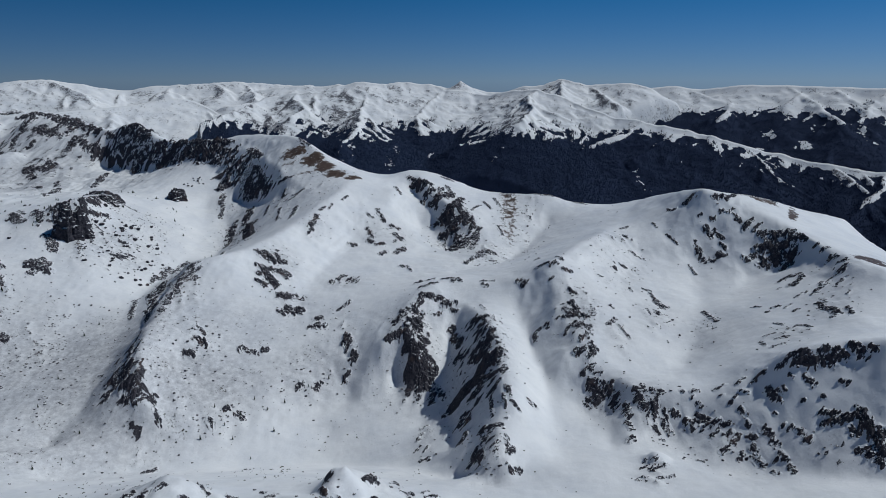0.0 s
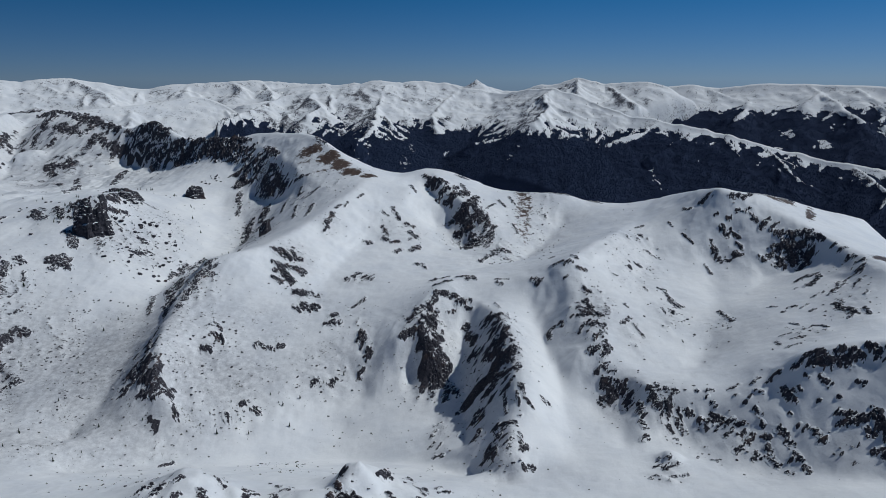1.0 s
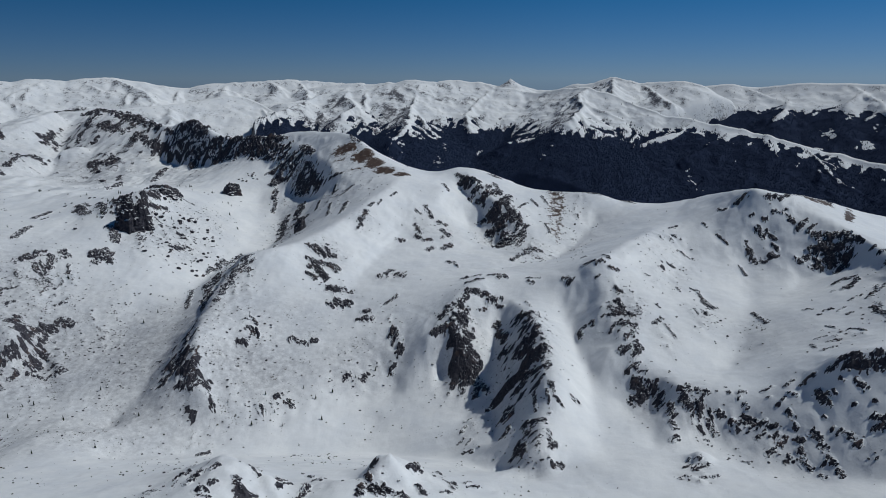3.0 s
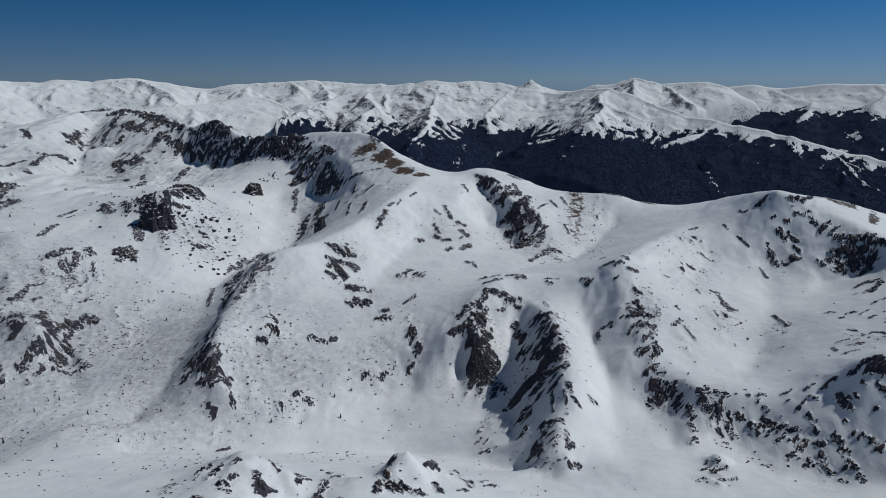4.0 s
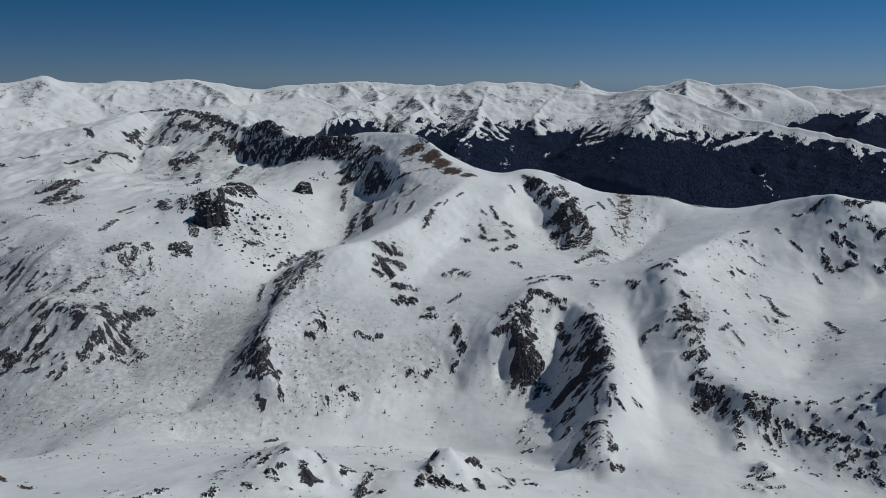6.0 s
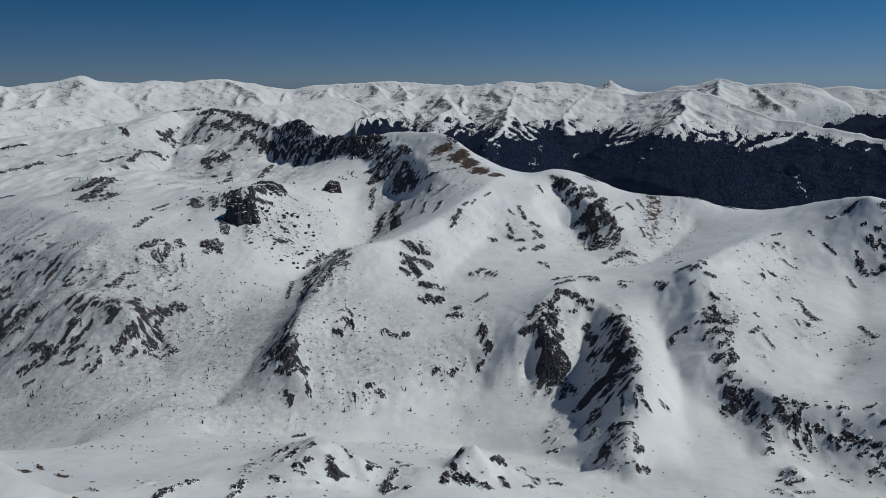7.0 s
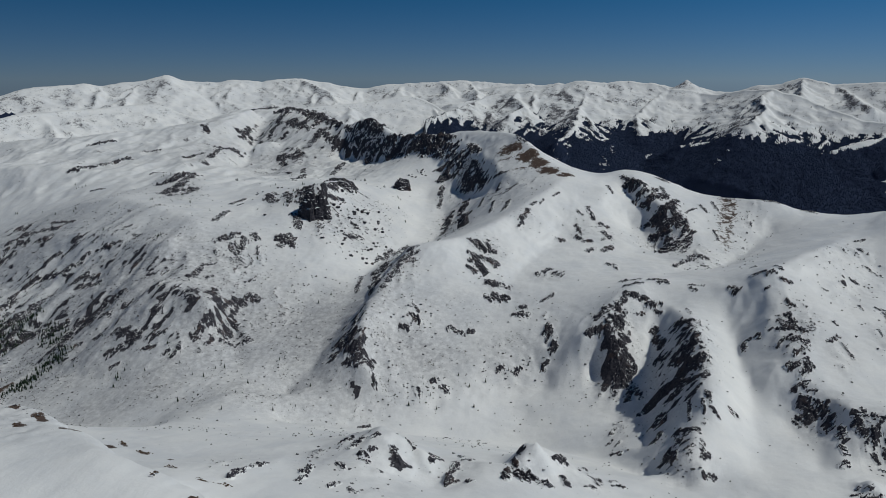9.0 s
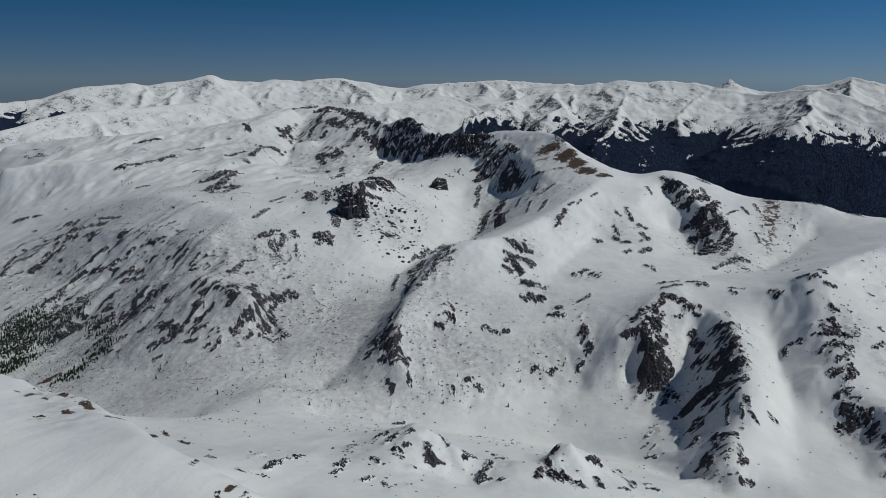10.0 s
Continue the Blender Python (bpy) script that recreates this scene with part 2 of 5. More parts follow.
VALLEY_WEST = [(-696, 739, -20), (-811, 755, -32), (-949, 784, -44), (-1099, 834, -60), (-1253, 863, -65), (-1524, 880, -81)]
KNOLL_FRONT = [(-343, 579, 105), (-316, 626, 103), (-293, 633, 112), (-262, 613, 131), (-237, 619, 119), (-225, 653, 84), (-183, 639, 90), (-142, 623, 107), (-121, 638, 113), (-104, 673, 103), (-75, 661, 97), (-48, 669, 73), (-11, 684, 55), (48, 690, 48), (134, 651, 54)]
KNOLL_RIB = [(-104, 673, 103), (-95, 649, 96), (-86, 625, 84)]
KNOLL_HOLLOW = [(-143, 656, 83), (-129, 631, 77)]
MOUND_RIB = [(-262, 613, 131), (-257, 591, 124), (-264, 564, 121)]
FRONT_SHELF = [(-352, 481, 140), (-309, 527, 122), (-262, 555, 127), (-197, 566, 95), (-149, 575, 105), (-104, 610, 99), (-40, 596, 89)]
NEAR_EDGE = [(-859, 480, 184), (-680, 452, 199), (-623, 444, 193), (-567, 442, 189), (-469, 409, 199), (-395, 365, 218), (-358, 361, 215), (-330, 359, 208), (-283, 337, 207)]
LEFT_FLANK_LOW = [(-1596, 1019, -75), (-1414, 992, -56), (-1207, 957, -41), (-993, 894, -22), (-821, 849, -4), (-688, 827, 10)]
LEFT_FLANK_MID = [(-1586, 1236, 5), (-1379, 1171, 22), (-1187, 1135, 58), (-963, 1076, 97), (-770, 1018, 121)]
LEFT_FLANK_TOP = [(-994, 1298, 186), (-1143, 1367, 197), (-1365, 1481, 194), (-1541, 1517, 160), (-1716, 1513, 102), (-1972, 1569, 47), (-2269, 1554, -9)]
WEST_SPUR = [(-1578, 2759, 364), (-1495, 2547, 280), (-1383, 2348, 216), (-1311, 2199, 183), (-1249, 1999, 171)]
WEST_SPUR_FOOT = [(-1716, 2819, 321), (-1636, 2611, 252), (-1519, 2362, 200), (-1434, 2144, 172)]
WEST_BASIN = [(-1480, 1709, 183), (-1677, 1730, 167), (-1869, 1705, 132), (-2129, 1710, 98)]
WEST_HILL = [(-1437, 2425, 262), (-1544, 2270, 239), (-1543, 1990, 216), (-1669, 1938, 197), (-1853, 1870, 197), (-2098, 1838, 210), (-2321, 1750, 191)]
WEST_RISE = [(-1751, 2775, 372), (-1754, 2430, 310), (-1991, 2338, 294), (-2207, 2253, 276), (-2487, 2144, 254), (-2702, 2058, 227)]
BOWL_RIGHT = [(-593, 1850, 167), (-549, 1765, 134), (-521, 1630, 114), (-513, 1520, 112)]
FLANK_SHOULDER = [(-978, 1187, 160), (-1165, 1251, 150), (-1372, 1326, 132), (-1563, 1376, 100)]
CENTRE_RIB_FOOT = [(-80, 1785, 229), (-47, 1720, 204), (-15, 1662, 183), (-19, 1632, 161), (1, 1572, 132), (23, 1535, 116)]
EDGE_FOOT = [(-871, 528, 112), (-692, 500, 127), (-635, 492, 121), (-579, 490, 117), (-481, 457, 127), (-407, 413, 166), (-370, 409, 163), (-342, 407, 156), (-295, 385, 155)]
SPUR_FOOT = [(-512, 1250, 120), (-517, 1185, 100), (-508, 1112, 85), (-498, 1030, 73), (-490, 988, 50)]
FAR_SIDE = [(-900, 3100, -150), (-300, 2750, -200), (200, 2550, -220), (700, 2350, -220), (1200, 2150, -220), (1900, 1900, -220), (2600, 1600, -230)]
EAST_SIDE = [(800, 1000, 230), (1000, 1000, 120), (1400, 900, -60), (2200, 700, -200)]
BENCH = [(-720, 385, 207), (-600, 345, 212), (-500, 300, 214), (-420, 275, 209), (-340, 275, 200)]
NEAR_GROUND = [(-1500, 0, 60), (-900, 150, 180), (-450, 200, 208), (0, 250, 190), (300, 400, 120), (600, 450, 120), (1000, 300, 150), (1600, 200, 0)]
NEAR_VALLEY = [(100, 620, 50), (250, 640, 60), (420, 600, 96), (650, 560, 128)]
REAR = [(-4600, -600, -100), (-1500, -600, 100), (0, -600, 220), (1500, -600, 100), (3400, -600, -100)]
WEST_END = [(-4600, 0, -100), (-4600, 2000, -100), (-4600, 4900, 0)]
EAST_END = [(3400, 0, -150), (3400, 2000, -200), (3400, 4900, -150)]
NORTH_END = [(-4600, 4900, 0), (-2500, 4900, 0), (0, 4900, -150), (3400, 4900, -150)]
FOREST_VALLEY = [(-600, 3500, -60), (300, 3100, -220), (1100, 2900, -230), (2000, 2600, -240)]
WEST_VALLEY = [(-1700, 700, -60), (-2200, 1500, -40), (-2900, 1800, -40), (-3800, 1800, -60)]
LANDFORMS = [MAIN_CREST, PLATEAU_RIM, PLATEAU_FRONT, HEADWALL_FOOT, BOWL_FLOOR, SPUR_LEFT, GULLY_LEFT, PILLAR_RIDGE, LEFT_SPUR, BOWL_LEFT_SLOPE, CENTRE_FACE, CENTRE_GULLY, CENTRE_RIB, SADDLE_BOWL, SHELF_EDGE, CRAG_RIB_WEST, CRAG_FOOT_WEST, CRAG_RIB_EAST, CRAG_GULLY, CRAG_LOW, EAST_GULLY, RIB_MIDDLE, RIB_MIDDLE_FOOT, BOWL_EAST, EAST_SLOPE_RIB, EAST_SLOPE, CORRIE_FLOOR, RIM_SOUTH, RIM_SOUTH_FOOT, CORRIE_SPUR, CORRIE_BACK, RIM_EAST, RIM_WALL_FOOT, RIM_EAST_FOOT, CORRIE_LOW, MOUND, VALLEY, APRON, FACE_LOW, FACE_FOOT, VALLEY_WEST, KNOLL_FRONT, KNOLL_RIB, KNOLL_HOLLOW, MOUND_RIB, FRONT_SHELF, NEAR_EDGE, LEFT_FLANK_LOW, LEFT_FLANK_MID, LEFT_FLANK_TOP, WEST_SPUR, WEST_SPUR_FOOT, WEST_BASIN, WEST_HILL, WEST_RISE, BOWL_RIGHT, FAR_SIDE, EAST_SIDE, BENCH, NEAR_GROUND, NEAR_VALLEY, REAR, WEST_END, EAST_END, NORTH_END, FOREST_VALLEY, WEST_VALLEY, CENTRE_RIB_FOOT, FLANK_SHOULDER, EDGE_FOOT, SPUR_FOOT]

# the country, on a grid of 10 m, drawn tight like a skin between its ridges, edges and valley lines
X0, Y0, CELL, NX, NY = -4600, -600, 10, 801, 551


def along(points, step):
    """Points at even steps on a smooth curve through the given ones."""
    p = np.array(points, float)
    p = np.vstack([2 * p[0] - p[1], p, 2 * p[-1] - p[-2]])
    out = []
    for a, b, c, d in zip(p, p[1:], p[2:], p[3:]):
        n = max(2, int(np.linalg.norm((c - b)[:2]) / step))
        u = np.linspace(0, 1, n, endpoint=False)[:, None]
        out.append(b + 0.5 * u * (c - a + u * (2 * a - 5 * b + 4 * c - d + u * (3 * (b - c) + d - a))))
    return np.vstack(out + [p[-2:-1]])


def skin(lines):
    pts = np.vstack([along(line, 4) for line in lines])
    z = None
    for k in (16, 8, 4, 2, 1):
        nx, ny = (NX - 1) // k + 1, (NY - 1) // k + 1
        i = np.clip(np.rint((pts[:, 0] - X0) / CELL / k).astype(int), 0, nx - 1)
        j = np.clip(np.rint((pts[:, 1] - Y0) / CELL / k).astype(int), 0, ny - 1)
        total, count = np.zeros((ny, nx)), np.zeros((ny, nx))
        np.add.at(total, (j, i), pts[:, 2])
        np.add.at(count, (j, i), 1)
        held = count > 0
        known = total[held] / count[held]
        if z is None:
            z = np.full((ny, nx), known.mean())
        else:
            u, v = np.arange(nx) / 2, np.arange(ny) / 2
            z = sample(z, *np.meshgrid(u, v))
        z[held] = known
        for _ in range(400 if k == 16 else 140):
            p = np.pad(z, 1, mode="edge")
            z = (p[1:-1, :-2] + p[1:-1, 2:] + p[:-2, 1:-1] + p[2:, 1:-1]) / 4
            z[held] = known
    for n in range(5):
        p = np.pad(z, 1, mode="edge")
        z = z / 2 + (p[1:-1, :-2] + p[1:-1, 2:] + p[:-2, 1:-1] + p[2:, 1:-1]) / 8
        if n < 3:
            z[held] = 0.5 * z[held] + 0.5 * known
    return z


def sample(grid, u, v):
    """Bilinear heights of a grid at the cell coordinates u, v."""
    u, v = np.clip(u, 0, grid.shape[1] - 1.001), np.clip(v, 0, grid.shape[0] - 1.001)
    i, j = u.astype(int), v.astype(int)
    a, b = u - i, v - j
    return (grid[j, i] * (1 - a) + grid[j, i + 1] * a) * (1 - b) + (grid[j + 1, i] * (1 - a) + grid[j + 1, i + 1] * a) * b

# ---- swept and stony ground: x y, radius across and along, turn, density ----
BARE_LEFT = [(-846, 1029, 110, 164, 39, 0.55), (-846, 1187, 101, 155, 35, 0.5), (-739, 1038, 64, 100, 35, 0.5), (-692, 1145, 88, 177, 31, 0.28), (-695, 892, 104, 116, 37, 0.3), (-588, 999, 162, 113, 30, 0.22)]
BARE_BOWL = [(-684, 1462, 103, 126, 25, 0.5), (-698, 1594, 111, 154, 23, 0.42), (-783, 1481, 66, 186, 27, 0.45), (-1286, 2232, 209, 414, 29, 0.62), (-1248, 2412, 149, 180, 27, 0.6), (-1556, 2608, 217, 360, 30, 0.58), (-1437, 2656, 408, 163, 28, 0.6), (-1537, 2276, 146, 251, 34, 0.45), (-1768, 2401, 181, 308, 36, 0.42), (-1665, 2159, 138, 193, 37, 0.38), (-1000, 2182, 122, 319, 24, 0.5)]
BARE_HEADWALL = [(-716, 2149, 193, 77, 18, 0.36), (-508, 1905, 125, 92, 14, 0.36), (-357, 1715, 116, 173, 11, 0.42), (-489, 1657, 77, 237, 16, 0.5), (-317, 1342, 49, 65, 13, 0.4), (-274, 1494, 35, 58, 10, 0.4), (-403, 1871, 135, 106, 12, 0.35)]
BARE_SPUR = [(-495, 1242, 72, 228, 21, 0.5), (-465, 989, 53, 124, 25, 0.5), (-406, 1076, 66, 71, 20, 0.38), (-272, 1234, 58, 56, 12, 0.45), (-191, 1312, 53, 33, 8, 0.4), (-205, 1194, 59, 46, 9, 0.35), (-221, 1083, 102, 61, 11, 0.3), (-335, 1000, 108, 49, 18, 0.24), (-160, 1132, 19, 62, 8, 0.45)]
BARE_CENTRE = [(-126, 1540, 85, 79, 4, 0.36), (25, 1595, 77, 114, 0, 0.55), (85, 1472, 68, 97, -3, 0.45), (192, 1757, 67, 450, -6, 0.3), (-49, 1089, 63, 121, 2, 0.6), (49, 1002, 71, 149, -2, 0.62), (58, 799, 35, 65, -4, 0.55), (-26, 919, 27, 59, 1, 0.4)]
BARE_EAST = [(221, 1088, 47, 95, -11, 0.5), (229, 915, 42, 61, -14, 0.5), (278, 865, 39, 60, -17, 0.5), (338, 801, 63, 80, -22, 0.25), (360, 740, 41, 44, -25, 0.25), (328, 1280, 65, 159, -14, 0.33), (269, 1034, 35, 60, -14, 0.4), (345, 1107, 42, 62, -17, 0.42), (427, 1077, 24, 43, -21, 0.35), (246, 741, 30, 31, -18, 0.4)]
BARE_CORRIE = [(611, 1275, 58, 27, -25, 0.3), (644, 1139, 57, 41, -29, 0.3), (592, 1035, 46, 106, -29, 0.35), (489, 957, 48, 49, -27, 0.35), (472, 822, 53, 21, -29, 0.3), (445, 723, 47, 33, -31, 0.35), (364, 780, 60, 34, -25, 0.32), (512, 1318, 40, 48, -21, 0.25)]
BARE_FRONT = [(-285, 601, 49, 223, 25, 0.3), (-236, 599, 27, 149, 21, 0.25), (-106, 624, 27, 22, 9, 0.4), (-48, 670, 34, 59, 4, 0.4), (-314, 549, 37, 48, 29, 0.35), (-175, 612, 31, 58, 15, 0.35), (-385, 515, 57, 51, 36, 0.25)]
BARE_WEST = [(-1701, 1333, 203, 237, 51, 0.55), (-1335, 1210, 299, 259, 47, 0.5), (-991, 1088, 201, 208, 42, 0.5), (-1299, 1011, 194, 186, 52, 0.5), (-1039, 942, 223, 115, 47, 0.35), (-794, 1027, 83, 139, 37, 0.5), (-1627, 1469, 335, 179, 47, 0.4), (-1321, 1666, 86, 354, 38, 0.5), (-1874, 2006, 316, 227, 43, 0.36), (-2356, 2163, 401, 160, 47, 0.36), (-2087, 1773, 283, 113, 49, 0.3), (-1607, 2179, 124, 323, 36, 0.5), (-541, 411, 34, 101, 52, 0.5)]
GRASS_NEAR = [(-658, 459, 43, 14, 55, 0.95), (-1121, 860, 39, 14, 52, 0.9), (-589, 445, 8, 14, 52, 0.85), (-536, 426, 9, 14, 51, 0.95), (-483, 413, 18, 14, 49, 0.95), (-529, 400, 5, 14, 52, 0.8), (-594, 419, 19, 14, 54, 0.7), (-528, 365, 18, 14, 55, 0.5)]
GRASS_RIM = [(623, 1413, 58, 14, -23, 0.9), (659, 1415, 30, 20, -24, 1.0), (693, 1381, 16, 93, -26, 0.9), (707, 1138, 41, 44, -31, 0.95), (705, 1108, 20, 37, -32, 0.95), (2133, 3579, 56, 58, -30, 0.7), (2035, 3211, 25, 93, -32, 0.6)]
GRASS = [(-400, 1905, 60, 52, 11, 0.9), (-340, 1855, 50, 48, 10, 1.0), (-304, 1818, 42, 45, 9, 1.0), (-268, 1776, 46, 36, 8, 1.0), (-226, 1752, 34, 24, 7, 0.95), (-357, 1793, 47, 12, 11, 0.7), (-428, 1805, 47, 12, 13, 0.6), (-400, 1856, 36, 18, 12, 0.7), (552, 4243, 176, 450, -7, 0.85), (-378, 1903, 58, 36, 11, 0.6), (627, 1418, 73, 15, -23, 0.95), (166, 1779, 41, 450, -5, 0.72)]
FLANKS = [(-1701, 1333, 257, 304, 51, 0.9), (-1223, 1098, 310, 332, 48, 1.0), (-974, 1085, 222, 243, 41, 1.0), (-794, 1027, 105, 139, 37, 0.9), (-1299, 1011, 212, 220, 52, 1.0)]
THIN_EAST = [(-754, 1030, 183, 226, 36, 0.9), (-580, 1067, 232, 177, 28, 0.9), (-381, 1027, 148, 85, 20, 0.85), (-221, 1083, 112, 84, 11, 0.6), (-538, 906, 297, 119, 30, 0.7), (-957, 1192, 138, 171, 38, 0.7), (-355, 1141, 154, 94, 17, 0.5), (-726, 1167, 90, 135, 31, 0.5), (423, 1053, 93, 101, -21, 0.3)]
THIN_WEST = [(-1050, 1034, 387, 327, 45, 0.9), (-1628, 1303, 318, 352, 51, 0.8), (-814, 840, 264, 105, 44, 0.8), (-582, 1014, 179, 121, 29, 0.5)]
GROVE = [(-1353, 992, 100, 129, 53, 1.0), (-1267, 900, 71, 46, 54, 1.0), (-1069, 928, 64, 38, 49, 0.6), (-1256, 1018, 71, 71, 50, 0.6), (-1150, 1024, 36, 67, 48, 0.6), (-1086, 874, 45, 23, 51, 0.8)]
HEATH = [(-570, 431, 12, 7, -26, 1.0), (-525, 397, 13, 7, -25, 1.0), (-524, 420, 15, 8, -26, 1.0), (-534, 377, 7, 4, 55, 1.0), (-551, 525, 19, 8, -30, 1.0), (-553, 545, 31, 5, -38, 1.0), (-500, 516, 17, 6, -19, 1.0), (-343, 353, 5, 5, -39, 1.0), (-419, 460, 25, 4, -41, 1.0), (-450, 497, 8, 5, -38, 1.0), (-364, 433, 11, 4, -2, 1.0), (-342, 436, 7, 5, -17, 1.0), (-303, 327, 6, 5, -30, 1.0), (-286, 336, 5, 5, -37, 1.0), (-298, 339, 8, 3, -25, 1.0), (-429, 271, 5, 5, 42, 1.0)]
HEATH_LOW = [(-417, 276, 5, 3, 41, 1.0), (-613, 418, 9, 3, 13, 1.0), (-574, 415, 13, 3, -32, 1.0)]
THIN = [*THIN_EAST, *THIN_WEST]
KNOLLS = [(-254, 592, 46, 8), (-98, 639, 27, 25), (-207, 600, 20, 7), (258, 778, 20, 9)]

STONY = [*BARE_LEFT, *BARE_BOWL, *BARE_HEADWALL, *BARE_SPUR, *BARE_CENTRE, *BARE_EAST, *BARE_CORRIE, *BARE_FRONT, *BARE_WEST]
GRASSY = [*GRASS_NEAR, *GRASS_RIM, *GRASS, *HEATH, *HEATH_LOW]
# ---- rock outcrops: ends x y x y, half width, height ----
CRAG_PEAK = [(-1682, 2899, -1654, 2920, 13.1, 7.2), (-1570, 2679, -1558, 2739, 14.7, 8.1), (-1483, 2655, -1436, 2603, 14.3, 7.9), (-1417, 2606, -1421, 2658, 14.3, 7.9), (-1352, 2579, -1338, 2618, 14.2, 7.8), (-1432, 2701, -1364, 2628, 9.6, 5.3), (-1280, 2514, -1256, 2528, 11.5, 6.3), (-1300, 2491, -1274, 2458, 11.3, 6.2), (-1164, 2482, -1132, 2453, 9.0, 4.9), (-1535, 2531, -1567, 2629, 11.8, 6.5), (-1455, 2498, -1454, 2530, 13.7, 7.6), (-1365, 2322, -1295, 2232, 14.7, 8.1), (-1225, 2113, -1166, 2042, 7.7, 4.2), (-1080, 1897, -1048, 1844, 8.7, 4.8), (-1078, 1941, -1113, 2035, 11.0, 6.1), (-1138, 2070, -1162, 2128, 7.7, 4.3)]
CRAG_PEAK_B = [(-1336, 2327, -1291, 2295, 10.6, 5.8), (-1321, 2373, -1289, 2327, 10.8, 5.9), (-1018, 2047, -1047, 2162, 9.7, 5.3), (-1039, 2130, -1072, 2245, 10.1, 5.5), (-953, 1537, -907, 1489, 7.1, 3.9), (-976, 1603, -926, 1544, 4.4, 2.4), (-905, 1550, -857, 1489, 7.1, 3.9), (-858, 1466, -850, 1462, 2.7, 2.2), (-839, 1477, -831, 1474, 4.1, 2.3), (-840, 1499, -828, 1489, 4.2, 2.3), (-795, 1447, -784, 1435, 5.4, 3.0), (-800, 1409, -783, 1384, 7.9, 4.3), (-773, 1547, -801, 1661, 10.4, 5.7), (-787, 1629, -762, 1614, 10.6, 5.8), (-807, 1732, -767, 1662, 7.9, 4.3), (-817, 1683, -849, 1800, 4.8, 2.7)]
CRAG_HEADWALL = [(-1094, 2435, -1046, 2418, 13.2, 7.3), (-1059, 2436, -1018, 2402, 13.1, 7.2), (-1037, 2393, -953, 2350, 17.2, 9.4), (-1018, 2367, -952, 2319, 10.7, 5.9), (-1105, 2405, -1056, 2386, 10.9, 6.0), (-1061, 2368, -1079, 2390, 8.7, 4.8), (-1027, 2329, -975, 2297, 12.7, 7.0), (-977, 2270, -956, 2286, 16.7, 9.2), (-999, 2279, -962, 2254, 8.3, 4.6), (-905, 2264, -871, 2246, 18.5, 10.2), (-867, 2202, -831, 2210, 20.2, 11.1), (-850, 2210, -800, 2201, 18.1, 10.0), (-797, 2156, -784, 2176, 15.8, 8.7), (-758, 2182, -709, 2130, 23.6, 13.0), (-707, 2122, -674, 2129, 25.3, 13.9), (-677, 2140, -648, 2094, 17.4, 9.6)]
CRAG_HEADWALL_B = [(-658, 2137, -624, 2119, 7.7, 4.3), (-888, 2209, -847, 2197, 16.2, 8.9), (-784, 2177, -735, 2129, 13.8, 7.6), (-684, 2101, -651, 2073, 7.6, 4.2), (-628, 2086, -603, 2088, 11.4, 6.3), (-622, 2049, -605, 2063, 15.1, 8.3), (-600, 2007, -576, 2013, 14.7, 8.1), (-562, 1989, -540, 2002, 18.3, 10.0), (-555, 2031, -508, 1972, 11.0, 6.0), (-575, 1973, -550, 1976, 9.1, 5.0), (-644, 2013, -620, 2021, 13.0, 7.2), (-619, 1955, -602, 1984, 16.4, 9.0), (-605, 1962, -562, 1952, 9.0, 5.0), (-593, 1871, -604, 1928, 8.8, 4.9), (-580, 1814, -584, 1855, 6.8, 3.8), (-528, 1913, -516, 1933, 15.9, 8.8)]
CRAG_HEADWALL_C = [(-492, 1856, -530, 1921, 15.7, 8.6), (-488, 1877, -452, 1820, 10.2, 5.6), (-528, 1878, -524, 1895, 10.5, 5.8), (-510, 1864, -489, 1847, 8.6, 4.7), (-489, 1723, -493, 1797, 11.5, 6.3), (-473, 1689, -451, 1662, 9.4, 5.1), (-480, 1664, -473, 1689, 7.9, 4.3), (-518, 1672, -532, 1756, 11.3, 6.2), (-502, 1600, -513, 1668, 7.7, 4.2), (-441, 1367, -458, 1438, 4.0, 2.2), (-506, 1927, -464, 1838, 6.9, 3.8), (-416, 1795, -377, 1786, 4.9, 2.7), (-394, 1720, -393, 1754, 4.8, 2.7), (-338, 1547, -340, 1624, 5.9, 3.3), (-376, 1576, -387, 1653, 4.5, 2.5), (-425, 1669, -431, 1725, 4.7, 2.6)]
CRAG_HEADWALL_D = [(-282, 1478, -275, 1528, 5.6, 3.1), (-285, 1451, -279, 1476, 4.1, 2.3), (-274, 1548, -264, 1564, 4.3, 2.4), (-255, 1560, -251, 1583, 2.9, 2.2), (-233, 1612, -223, 1636, 3.0, 2.2)]
CRAG_SUMMIT = [(-86, 1811, -55, 1771, 8.3, 4.6), (-70, 1775, -34, 1749, 13.0, 7.1), (-40, 1717, -6, 1734, 14.3, 7.9), (-19, 1686, 22, 1715, 15.6, 8.6), (9, 1772, 22, 1723, 6.5, 3.6), (28, 1633, 42, 1698, 13.9, 7.7), (-12, 1635, 8, 1635, 13.7, 7.5), (47, 1615, 66, 1593, 13.5, 7.4), (1, 1594, 27, 1591, 11.9, 6.6), (21, 1501, 33, 1563, 14.6, 8.0), (39, 1516, 59, 1560, 11.6, 6.4), (63, 1495, 79, 1583, 8.7, 4.8), (47, 1400, 78, 1445, 8.1, 4.4), (79, 1464, 109, 1457, 8.2, 4.5), (101, 1428, 110, 1418, 5.4, 3.0), (98, 1718, 117, 1686, 4.7, 2.6)]
